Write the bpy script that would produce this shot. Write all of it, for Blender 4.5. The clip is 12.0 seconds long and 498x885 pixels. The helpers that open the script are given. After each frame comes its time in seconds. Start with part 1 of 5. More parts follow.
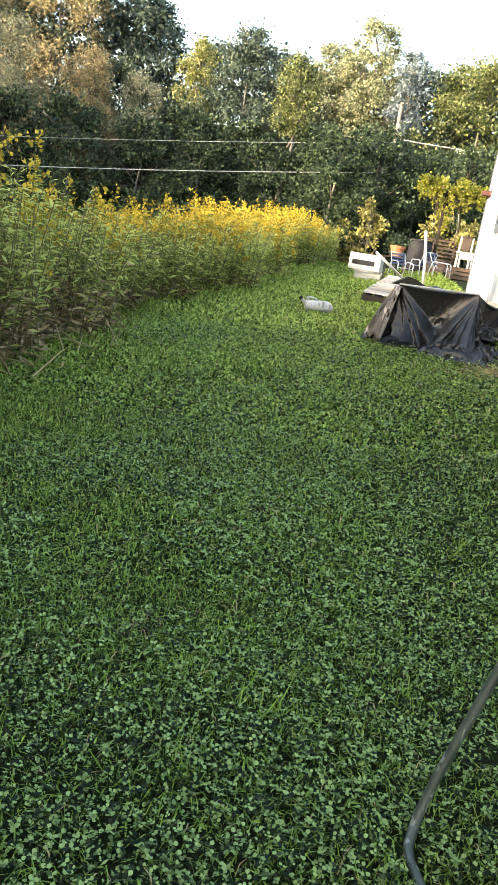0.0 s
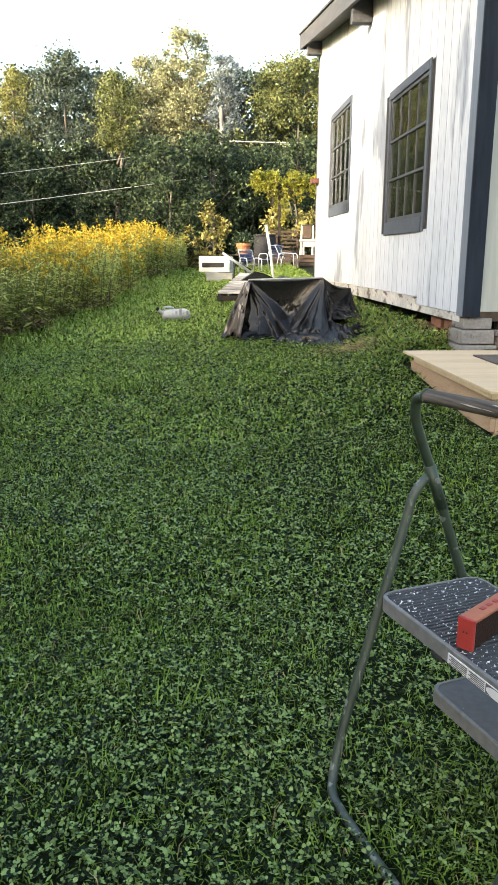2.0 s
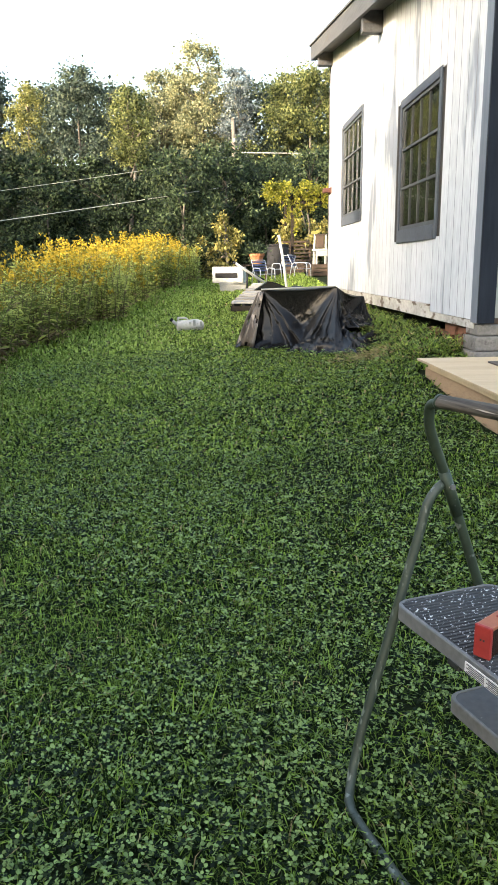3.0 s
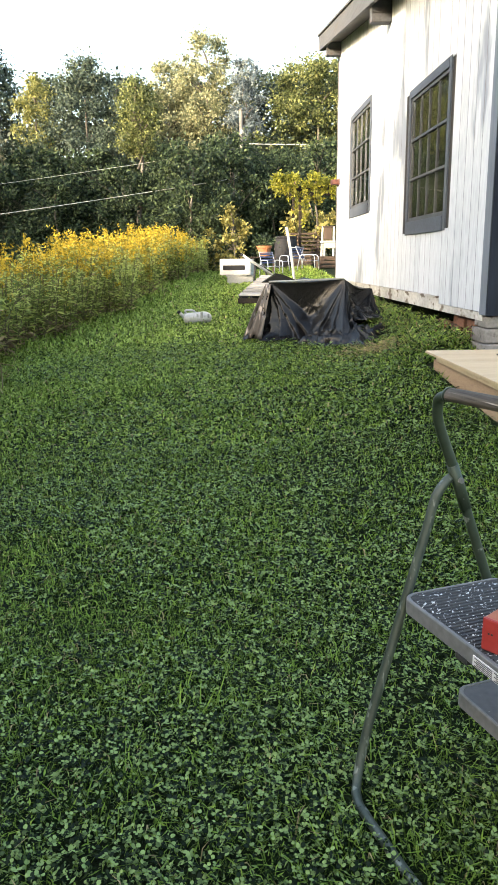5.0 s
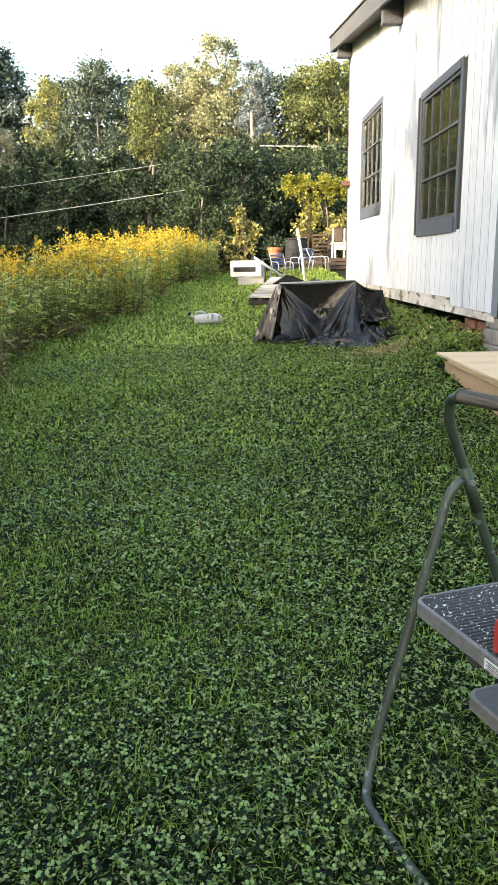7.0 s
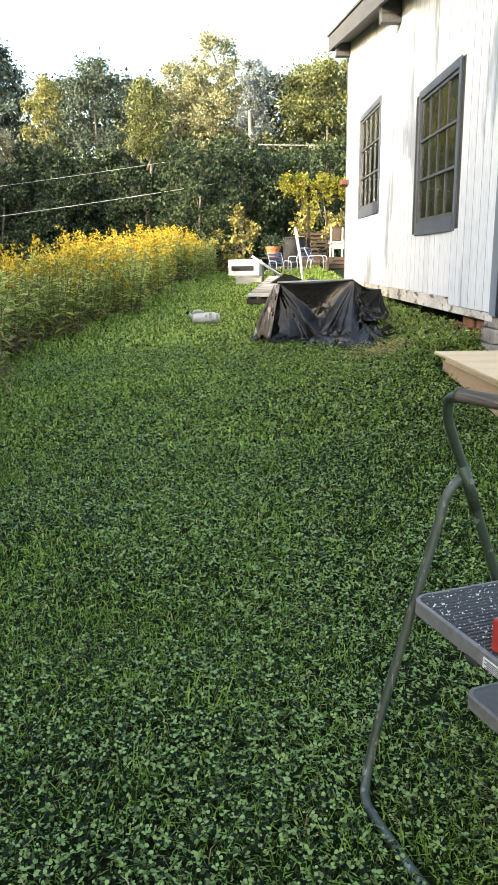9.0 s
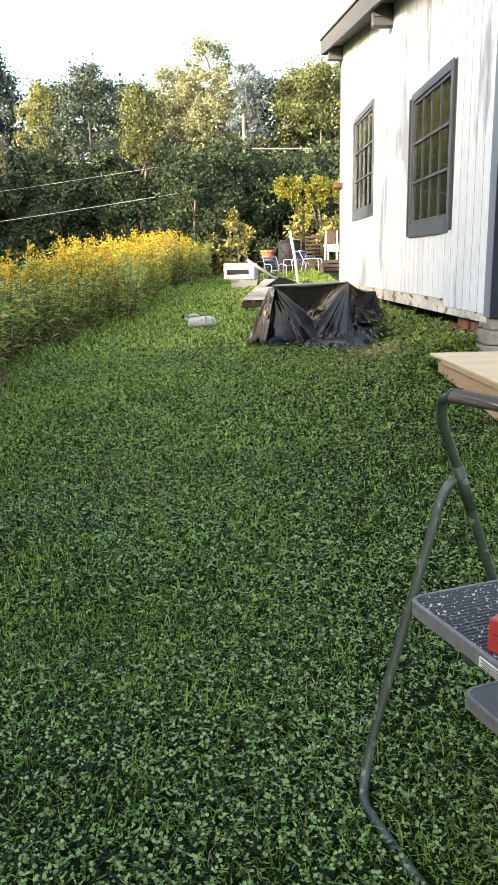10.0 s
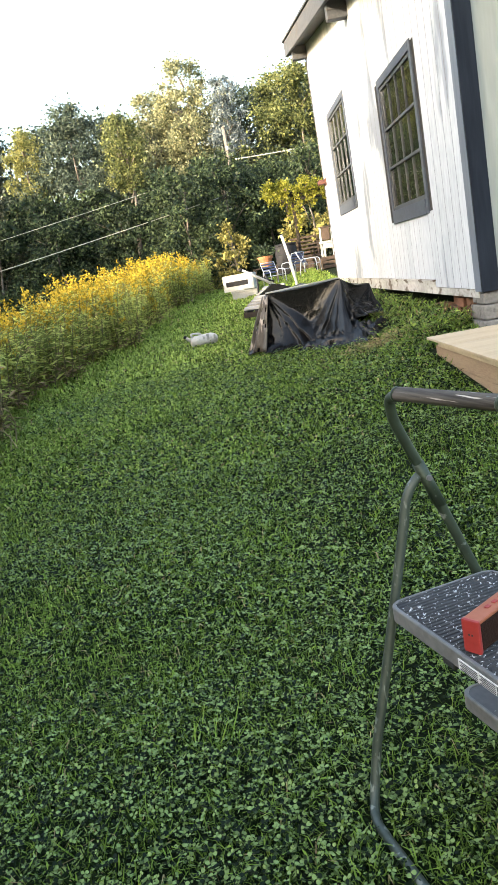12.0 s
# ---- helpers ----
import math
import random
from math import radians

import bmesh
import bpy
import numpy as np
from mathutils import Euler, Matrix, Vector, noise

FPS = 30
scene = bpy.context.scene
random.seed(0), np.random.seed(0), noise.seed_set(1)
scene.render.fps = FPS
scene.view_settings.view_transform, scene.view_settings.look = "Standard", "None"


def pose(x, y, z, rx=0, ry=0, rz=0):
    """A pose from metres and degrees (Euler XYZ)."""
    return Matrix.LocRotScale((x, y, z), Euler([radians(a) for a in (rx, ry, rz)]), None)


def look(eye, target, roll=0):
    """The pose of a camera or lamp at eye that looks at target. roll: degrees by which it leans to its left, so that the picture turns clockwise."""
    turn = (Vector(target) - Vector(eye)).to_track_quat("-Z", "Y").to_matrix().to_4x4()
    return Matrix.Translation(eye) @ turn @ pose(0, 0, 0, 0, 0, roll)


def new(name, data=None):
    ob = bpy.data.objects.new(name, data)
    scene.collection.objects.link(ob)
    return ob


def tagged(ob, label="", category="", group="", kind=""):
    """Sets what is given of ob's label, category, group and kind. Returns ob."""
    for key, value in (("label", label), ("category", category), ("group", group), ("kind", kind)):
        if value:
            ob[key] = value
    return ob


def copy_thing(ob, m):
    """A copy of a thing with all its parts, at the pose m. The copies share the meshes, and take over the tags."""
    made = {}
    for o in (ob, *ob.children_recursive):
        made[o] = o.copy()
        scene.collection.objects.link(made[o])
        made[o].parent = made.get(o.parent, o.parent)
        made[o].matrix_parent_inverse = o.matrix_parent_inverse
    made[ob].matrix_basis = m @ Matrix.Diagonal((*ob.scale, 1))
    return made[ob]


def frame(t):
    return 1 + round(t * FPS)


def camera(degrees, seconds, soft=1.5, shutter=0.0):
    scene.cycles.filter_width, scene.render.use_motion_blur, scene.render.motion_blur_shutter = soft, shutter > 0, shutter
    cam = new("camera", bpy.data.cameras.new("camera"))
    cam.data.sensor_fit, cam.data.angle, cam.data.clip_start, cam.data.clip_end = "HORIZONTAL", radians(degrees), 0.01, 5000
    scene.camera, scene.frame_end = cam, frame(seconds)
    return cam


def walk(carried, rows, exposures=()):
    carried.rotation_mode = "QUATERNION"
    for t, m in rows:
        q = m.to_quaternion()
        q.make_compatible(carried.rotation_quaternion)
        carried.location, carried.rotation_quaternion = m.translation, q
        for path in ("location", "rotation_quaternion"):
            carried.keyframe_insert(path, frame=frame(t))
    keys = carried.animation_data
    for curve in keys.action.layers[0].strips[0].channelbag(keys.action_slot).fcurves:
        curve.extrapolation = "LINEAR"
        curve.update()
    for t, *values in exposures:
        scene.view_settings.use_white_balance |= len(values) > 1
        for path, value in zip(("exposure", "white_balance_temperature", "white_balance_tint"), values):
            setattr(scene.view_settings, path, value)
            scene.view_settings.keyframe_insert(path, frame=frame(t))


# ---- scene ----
cam = camera(36.81, 12.0, soft=0.7)
PATH = [
    (0, (-0.0746, 0.1032, 1.2992), (-0.2411, 2.0251, 0.7715), 9.37),
    (0.1, (-0.0580, 0.0875, 1.3011), (-0.1460, 2.0201, 0.7938), 9.29),
    (0.2, (-0.0413, 0.0718, 1.3031), (-0.0544, 2.0153, 0.8312), 7.52),
    (0.3, (-0.0247, 0.0561, 1.3050), (0.0094, 2.0088, 0.8739), 5.64),
    (0.4, (-0.0081, 0.0404, 1.3069), (-0.0085, 2.0019, 0.9167), 4.09),
    (0.5, (0.0085, 0.0247, 1.3089), (0.0372, 1.9975, 0.9818), 3.41),
    (0.6, (-0.0009, 0.0061, 1.3128), (0.0603, 1.9776, 0.9818), 2.24),
    (0.7, (0.0115, 0.0310, 1.2979), (0.1414, 1.9683, 0.8183), 0.49),
    (0.8, (0.0343, 0.0258, 1.2972), (0.1603, 1.9521, 0.7745), -2.03),
    (1, (0.0122, 0.0103, 1.2935), (0.1712, 1.9418, 0.7996), -0.40),
    (1.5, (0.0022, -0.0049, 1.2983), (0.1363, 1.9430, 0.8651), 0.67),
    (2, (0.0016, -0.0075, 1.3047), (0.1249, 1.9295, 0.8222), 0.20),
    (2.5, (0.0008, -0.0007, 1.2986), (0.0884, 1.9428, 0.8350), 0.04),
    (3, (0.0076, -0.0049, 1.2996), (0.0908, 1.9405, 0.8429), -0.64),
    (3.5, (0.0045, -0.0004, 1.3016), (0.0827, 1.9426, 0.8340), -0.37),
    (5.5, (0.0080, 0.0003, 1.2986), (0.0674, 1.9420, 0.8227), -0.73),
    (6, (0.0028, -0.0012, 1.3008), (0.0558, 1.9418, 0.8299), -0.49),
    (6.5, (0.0000, -0.0000, 1.3000), (0.0417, 1.9447, 0.8347), -0.36),
    (7, (0.0057, 0.0008, 1.2989), (0.0421, 1.9442, 0.8277), -0.76),
    (9, (0.0041, 0.0024, 1.2973), (0.0462, 1.9451, 0.8237), -0.68),
    (9.5, (0.0078, 0.0037, 1.2942), (0.0463, 1.9478, 0.8261), -0.83),
    (10, (0.0089, -0.0036, 1.2970), (0.0587, 1.9409, 0.8321), -1.22),
    (10.5, (0.0043, -0.0001, 1.2965), (0.0426, 1.9464, 0.8388), -0.84),
    (11, (0.0078, -0.0005, 1.2954), (0.0425, 1.9462, 0.8379), -1.19),
    (11.5, (0.0445, 0.0128, 1.2945), (0.1496, 1.9405, 0.7721), -1.74),
    (12, (0.2043, 0.0284, 1.3112), (0.1674, 1.9798, 0.8746), -10.42),
]
walk(cam, [(t, look(eye, target, roll)) for t, eye, target, roll in PATH],
     exposures=[(0.0, 3.25, 7300, 9), (0.3, 3.25, 7300, 9), (0.8, 2.8, 7300, 9), (1.3, 3.0, 7300, 9), (2.5, 3.0, 7300, 9), (5.5, 3.09, 7300, 9), (12.0, 3.13, 7300, 9)])

# ---- light: low evening sun from the side of the meadow, clear pale sky ----
SUN_UP, SUN_TURN = 15.0, -124.0
world = bpy.data.worlds.new("sky")
scene.world = world
world.use_nodes = True
wn = world.node_tree
sky = wn.nodes.new("ShaderNodeTexSky")
sky.sky_type = "NISHITA"
sky.sun_disc = False
sky.sun_elevation = radians(SUN_UP)
sky.sun_rotation = radians(SUN_TURN)
sky.air_density, sky.dust_density, sky.ozone_density = 1.0, 3.0, 1.0
wn.nodes["Background"].inputs["Strength"].default_value = 0.15
wn.links.new(sky.outputs["Color"], wn.nodes["Background"].inputs["Color"])
lamp = bpy.data.lights.new("sun", "SUN")
lamp.energy, lamp.angle, lamp.color = 1.5, radians(0.6), (1.0, 0.915, 0.78)
sun = new("sun", lamp)
az, el = radians(SUN_TURN), radians(SUN_UP)
sun.matrix_world = look((0, 0, 30), (-math.sin(az) * math.cos(el), -math.cos(az) * math.cos(el), 30 - math.sin(el)))

rng = np.random.default_rng(7)


# ---- materials ----
def material(name, dark, light, rough=0.6, grain=40.0, stain=2.5, bump=0.3, metal=0.0, mix=0.5, stretch=(1, 1, 1),
             island=0.0, spec=0.5, third=None, third_scale=8.0, third_from=0.6, piece=0.0, bump_far=0.004):
    """A surface with grain and larger stains between two colours, and an optional third colour in blotches."""
    m = bpy.data.materials.new(name)
    m.use_nodes = True
    nt = m.node_tree
    nd, ln = nt.nodes, nt.links
    bs = nd["Principled BSDF"]
    tc = nd.new("ShaderNodeTexCoord")
    mp = nd.new("ShaderNodeMapping")
    mp.inputs["Scale"].default_value = stretch
    ln.new(tc.outputs["Object"], mp.inputs["Vector"])
    a, b = nd.new("ShaderNodeTexNoise"), nd.new("ShaderNodeTexNoise")
    for n, s, d in ((a, grain, 6), (b, stain, 4)):
        n.inputs["Scale"].default_value = s
        n.inputs["Detail"].default_value = d
        ln.new(mp.outputs["Vector"], n.inputs["Vector"])
    mx = nd.new("ShaderNodeMath")
    mx.operation = "MULTIPLY_ADD"
    mx.inputs[1].default_value = mix
    ln.new(a.outputs["Fac"], mx.inputs[0])
    sc = nd.new("ShaderNodeMath")
    sc.operation = "MULTIPLY"
    sc.inputs[1].default_value = 1 - mix
    ln.new(b.outputs["Fac"], sc.inputs[0])
    ln.new(sc.outputs[0], mx.inputs[2])
    fac = mx.outputs[0]
    for amount, kind, socket in ((island, "ShaderNodeNewGeometry", "Random Per Island"), (piece, "ShaderNodeObjectInfo", "Random")):
        if amount:
            g = nd.new(kind)
            ad = nd.new("ShaderNodeMath")
            ad.operation = "MULTIPLY_ADD"
            ad.inputs[1].default_value = amount
            ln.new(g.outputs[socket], ad.inputs[0])
            sb = nd.new("ShaderNodeMath")
            sb.operation = "SUBTRACT"
            sb.inputs[1].default_value = amount / 2
            ln.new(fac, sb.inputs[0])
            ln.new(sb.outputs[0], ad.inputs[2])
            fac = ad.outputs[0]
    cr = nd.new("ShaderNodeValToRGB")
    cr.color_ramp.elements[0].position, cr.color_ramp.elements[1].position = 0.3, 0.7
    cr.color_ramp.elements[0].color, cr.color_ramp.elements[1].color = (*dark, 1), (*light, 1)
    ln.new(fac, cr.inputs["Fac"])
    col = cr.outputs["Color"]
    if third:
        c = nd.new("ShaderNodeTexNoise")
        c.inputs["Scale"].default_value, c.inputs["Detail"].default_value = third_scale, 8
        ln.new(mp.outputs["Vector"], c.inputs["Vector"])
        tr = nd.new("ShaderNodeMapRange")
        tr.inputs["From Min"].default_value, tr.inputs["From Max"].default_value = third_from, third_from + 0.06
        ln.new(c.outputs["Fac"], tr.inputs["Value"])
        mc = nd.new("ShaderNodeMix")
        mc.data_type = "RGBA"
        mc.inputs[7].default_value = (*third, 1)
        ln.new(tr.outputs[0], mc.inputs[0])
        ln.new(col, mc.inputs[6])
        col = mc.outputs[2]
    ln.new(col, bs.inputs["Base Color"])
    bs.inputs["Roughness"].default_value = rough
    bs.inputs["Metallic"].default_value = metal
    bs.inputs["Specular IOR Level"].default_value = spec
    if bump:
        bp = nd.new("ShaderNodeBump")
        bp.inputs["Strength"].default_value = bump
        bp.inputs["Distance"].default_value = bump_far
        ln.new(a.outputs["Fac"], bp.inputs["Height"])
        ln.new(bp.outputs["Normal"], bs.inputs["Normal"])
    return m


def leafy(name, dark, light, through_light=0.35, rough=0.5, spread=0.9, patch=0.6, spec=0.22):
    """Foliage: each leaf its own tone, patches of the plant lighter or darker, and light passing through the leaf."""
    m = material(name, dark, light, rough, grain=3.0, stain=patch, bump=0, mix=0.35, island=spread, spec=spec)
    nd, ln = m.node_tree.nodes, m.node_tree.links
    bs, out = nd["Principled BSDF"], nd["Material Output"]
    tl, ms = nd.new("ShaderNodeBsdfTranslucent"), nd.new("ShaderNodeMixShader")
    ln.new(bs.inputs["Base Color"].links[0].from_socket, tl.inputs["Color"])
    ms.inputs[0].default_value = through_light
    ln.new(bs.outputs[0], ms.inputs[1])
    ln.new(tl.outputs[0], ms.inputs[2])
    ln.new(ms.outputs[0], out.inputs["Surface"])
    return m


# Near-black soil and dark clover tones hold the shade between the leaves.
M_SOIL = material("lawn_soil_gap_shade", (0.003, 0.005, 0.002), (0.012, 0.020, 0.005), 0.95, 60, 0.8, 0.8, spec=0.1, third=(0.026, 0.026, 0.012), third_scale=1.2, third_from=0.66, bump_far=0.02)
M_TURF = material("rough_turf", (0.018, 0.034, 0.009), (0.060, 0.092, 0.026), 0.95, 45, 0.7, 0.9, spec=0.1, third=(0.085, 0.085, 0.035), third_scale=1.1, third_from=0.62, bump_far=0.03)
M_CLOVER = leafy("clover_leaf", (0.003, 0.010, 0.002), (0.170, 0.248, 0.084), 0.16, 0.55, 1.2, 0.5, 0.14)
M_BLADE = leafy("grass_blade", (0.008, 0.020, 0.003), (0.190, 0.30, 0.052), 0.38, 0.6, 1.0, 0.4, 0.1)
# Lighter grass tone that stands in for the brighter light on the bank.
M_BANK = leafy("lit_tone_bank_grass", (0.11, 0.165, 0.025), (0.36, 0.47, 0.11), 0.4, 0.6, 0.9, 0.4, 0.1)
M_STRAW = leafy("dry_grass", (0.19, 0.14, 0.07), (0.42, 0.33, 0.17), 0.25, 0.7)
M_DARKTREE = leafy("dark_tree_leaf", (0.034, 0.050, 0.040), (0.105, 0.135, 0.096), 0.25, 0.5, 0.9, 0.5)
M_GREYTREE = leafy("ash_leaf", (0.10, 0.11, 0.075), (0.26, 0.255, 0.165), 0.3, 0.5, 0.9, 0.5)
M_LIGHTTREE = leafy("poplar_leaf", (0.125, 0.140, 0.080), (0.335, 0.335, 0.195), 0.35, 0.5, 0.9, 0.5)
M_POPLAR = leafy("yellow_poplar_leaf", (0.12, 0.13, 0.045), (0.30, 0.30, 0.11), 0.35, 0.5, 0.9, 0.5)
# Blue-grey leaf colour that paints sky light on a shaded crown.
M_BLUETREE = leafy("sky_tinted_leaf", (0.080, 0.105, 0.115), (0.24, 0.28, 0.285), 0.3, 0.5, 0.9, 0.5)
M_MAPLE = leafy("yellow_green_maple_leaf", (0.055, 0.072, 0.026), (0.215, 0.232, 0.090), 0.35, 0.5, 0.9, 0.5)
M_WARMTREE = leafy("maple_leaf", (0.13, 0.115, 0.065), (0.32, 0.26, 0.14), 0.3, 0.5, 0.9, 0.5)
M_SHRUB = leafy("shrub_leaf", (0.016, 0.028, 0.017), (0.076, 0.108, 0.050), 0.3, 0.6, 0.9, 0.5)
# Vine and shrub leaves: warm sunlight is part of their yellow base.
M_VINE = leafy("vine_leaf", (0.12, 0.13, 0.016), (0.28, 0.27, 0.045), 0.45, 0.5, 0.9, 0.8)
M_GOLDSHRUB = leafy("warm_lit_shrub_leaf", (0.13, 0.125, 0.04), (0.36, 0.32, 0.11), 0.4, 0.5, 0.9, 0.8)
M_RODLEAF = leafy("goldenrod_leaf", (0.13, 0.17, 0.04), (0.50, 0.55, 0.17), 0.58, 0.55, 0.9, 0.5)
M_RODDRY = leafy("dry_goldenrod_leaf", (0.13, 0.095, 0.055), (0.38, 0.285, 0.165), 0.25, 0.7, 0.9, 0.5)
M_FLOWER = leafy("goldenrod_flower", (0.24, 0.185, 0.022), (0.56, 0.405, 0.052), 0.4, 0.8, 0.9, 0.6)
M_STEM = material("plant_stem", (0.07, 0.06, 0.03), (0.16, 0.14, 0.07), 0.8, 30, 3, 0)
M_BARK = material("bark", (0.06, 0.05, 0.04), (0.19, 0.165, 0.14), 0.9, 14, 2, 0.8, stretch=(1, 1, 0.25), bump_far=0.02)
# Blue-grey blotches paint dappled tree shade along with the grey smears.
M_SIDING = material("white_siding_with_shade_blotches", (0.33, 0.37, 0.43), (0.53, 0.565, 0.62), 0.7, 26, 1.3, 0.35, stretch=(1, 1, 0.30), piece=0.10,
                    third=(0.205, 0.235, 0.29), third_scale=1.9, third_from=0.57)
M_GROOVE = material("dark_siding_groove", (0.10, 0.11, 0.13), (0.24, 0.255, 0.28), 0.9, 20, 0.9, 0, stretch=(1, 1, 0.2))
M_SKIRT = material("peeling_skirt_paint", (0.22, 0.215, 0.20), (0.52, 0.51, 0.49), 0.8, 30, 4, 0.5, stretch=(1, 0.5, 1), third=(0.10, 0.075, 0.055), third_scale=9, third_from=0.56)
M_ENDWALL = material("grey_dim_side_siding", (0.21, 0.225, 0.215), (0.30, 0.315, 0.30), 0.6, 30, 1.5, 0.3, stretch=(1, 1, 0.1), piece=0.1)
M_TRIM = material("blue_grey_painted_trim", (0.085, 0.105, 0.14), (0.14, 0.168, 0.215), 0.55, 30, 2, 0.3, stretch=(1, 1, 0.1))
# Trim colour again, darkened to paint the side turned from the sun.
M_TRIM2 = material("shaded_side_trim", (0.007, 0.010, 0.017), (0.018, 0.024, 0.036), 0.7, 30, 2, 0.3, spec=0.12, stretch=(1, 1, 0.1))
M_CASING = material("grey_window_casing", (0.028, 0.036, 0.051), (0.058, 0.070, 0.094), 0.6, 40, 3, 0.3)
M_MUNTIN = material("worn_sash_paint", (0.022, 0.025, 0.030), (0.058, 0.062, 0.070), 0.6, 40, 4, 0.3)
# Weathered wood, its colour lowered and blued to hold shade at the eave.
M_FASCIA = material("weathered_shade_toned_fascia", (0.026, 0.027, 0.031), (0.072, 0.075, 0.082), 0.75, 30, 2, 0.5, stretch=(1, 0.1, 1), third=(0.05, 0.045, 0.042), third_scale=5, third_from=0.6)
M_SOFFIT = material("dark_soffit", (0.03, 0.029, 0.029), (0.07, 0.067, 0.065), 0.8, 25, 2, 0.4, stretch=(1, 0.1, 1))
M_ROOF = material("roofing_felt", (0.03, 0.03, 0.032), (0.07, 0.07, 0.072), 0.85, 60, 2, 0.4)
# Near-black walls: the darkness of the unlit room is in their colour.
M_INSIDE = material("interior_wall_room_dark", (0.012, 0.011, 0.010), (0.025, 0.022, 0.02), 0.9, 20, 1, 0)
M_CONCRETE = material("weathered_concrete", (0.09, 0.086, 0.082), (0.21, 0.20, 0.192), 0.9, 50, 4, 0.6, third=(0.05, 0.045, 0.04), third_scale=7, third_from=0.6)
M_DARKBRICK = material("dark_brick", (0.03, 0.024, 0.022), (0.085, 0.065, 0.058), 0.9, 50, 4, 0.6, piece=0.3)
M_DARKBEAM = material("near_black_beam", (0.008, 0.007, 0.007), (0.025, 0.022, 0.02), 0.9, 40, 4, 0.8)
M_BRICK = material("dimmed_red_brick", (0.06, 0.030, 0.022), (0.20, 0.085, 0.048), 0.9, 50, 4, 0.6, piece=0.3)
M_PLY = material("bare_plywood", (0.36, 0.27, 0.17), (0.50, 0.39, 0.26), 0.7, 22, 1.5, 0.25, stretch=(0.5, 6, 1))
M_LUMBER = material("new_lumber", (0.22, 0.14, 0.085), (0.36, 0.25, 0.16), 0.7, 22, 2, 0.3, stretch=(6, 1, 6))
M_MAT = material("rubber_doormat", (0.04, 0.032, 0.028), (0.09, 0.07, 0.06), 0.9, 120, 6, 0.8)
M_TARP = material("black_plastic_tarp", (0.003, 0.003, 0.0035), (0.007, 0.007, 0.0075), 0.27, 22, 2, 0.1, spec=0.24, bump_far=0.02)
M_OLDTARP = material("torn_brown_tarp", (0.016, 0.013, 0.011), (0.06, 0.045, 0.038), 0.45, 16, 3, 0.4, stretch=(1.6, 1.6, 0.3), third=(0.30, 0.255, 0.225), third_scale=11, third_from=0.57)
M_TUBE = material("worn_green_grey_steel", (0.018, 0.030, 0.019), (0.042, 0.060, 0.043), 0.5, 35, 5, 0.25, metal=0.35, third=(0.22, 0.235, 0.22), third_scale=26, third_from=0.64)
# Stool steel again, with scuffs and the sky's reflection put into the colour.
M_SCUFF_SKY = material("scuffed_sky_sheen_steel", (0.018, 0.028, 0.021), (0.055, 0.070, 0.056), 0.5, 40, 6, 0.3, metal=0.2, stretch=(1, 1, 0.3), third=(0.13, 0.15, 0.13), third_scale=60, third_from=0.60)
M_GRIP = material("worn_grip_rail", (0.010, 0.009, 0.008), (0.12, 0.105, 0.09), 0.8, 60, 12, 0.3, spec=0.25, stretch=(3, 0.12, 3), third=(0.42, 0.38, 0.34), third_scale=40, third_from=0.62)
M_TREAD = material("ribbed_grey_tread", (0.014, 0.014, 0.015), (0.034, 0.034, 0.037), 0.65, 60, 6, 0.3, third=(0.62, 0.62, 0.63), third_scale=130, third_from=0.60)
M_RIM = material("pale_grey_step_rim", (0.075, 0.076, 0.078), (0.16, 0.16, 0.16), 0.55, 50, 5, 0.3, third=(0.55, 0.55, 0.55), third_scale=20, third_from=0.67)
M_STEP = material("smooth_grey_tread", (0.035, 0.036, 0.04), (0.07, 0.072, 0.078), 0.6, 60, 4, 0.2, third=(0.5, 0.5, 0.5), third_scale=16, third_from=0.73)
M_LABEL = material("white_warning_label", (0.46, 0.46, 0.47), (0.60, 0.60, 0.61), 0.5, 50, 5, 0.1)
M_INK = material("grey_print", (0.06, 0.06, 0.07), (0.12, 0.12, 0.13), 0.6, 50, 5, 0)
M_REDEND = material("red_rubber", (0.21, 0.018, 0.016), (0.30, 0.032, 0.028), 0.5, 60, 4, 0.2)
M_ORANGE = material("orange_red_shell", (0.24, 0.07, 0.034), (0.33, 0.10, 0.05), 0.5, 60, 4, 0.2)
M_MESH = material("dark_red_grille", (0.012, 0.005, 0.003), (0.026, 0.010, 0.006), 0.85, 200, 5, 0.6, spec=0.15)
M_BLACK = material("black_rubber", (0.012, 0.012, 0.012), (0.03, 0.03, 0.03), 0.6, 60, 4, 0.2)
M_WHITEPL = material("white_plastic", (0.28, 0.28, 0.275), (0.45, 0.45, 0.44), 0.5, 30, 4, 0.1)
M_DARKPL = material("dark_plastic", (0.008, 0.008, 0.010), (0.020, 0.020, 0.023), 0.75, 40, 4, 0.1, spec=0.2)
M_GREYBOX = material("grey_box_board", (0.20, 0.20, 0.19), (0.34, 0.34, 0.33), 0.8, 30, 4, 0.3)
M_OLDWOOD = material("silvered_wood", (0.09, 0.084, 0.078), (0.26, 0.25, 0.24), 0.85, 25, 3, 0.4, stretch=(1, 8, 8), piece=0.3)
M_BROWNWOOD = material("brown_wood", (0.03, 0.02, 0.014), (0.085, 0.055, 0.038), 0.8, 25, 3, 0.4, piece=0.3)
M_TERRA = material("terracotta", (0.25, 0.09, 0.04), (0.36, 0.14, 0.06), 0.8, 30, 4, 0.3)
M_BLUESTEEL = material("pale_blue_steel", (0.24, 0.27, 0.33), (0.38, 0.41, 0.46), 0.4, 30, 4, 0.1, metal=0.3)
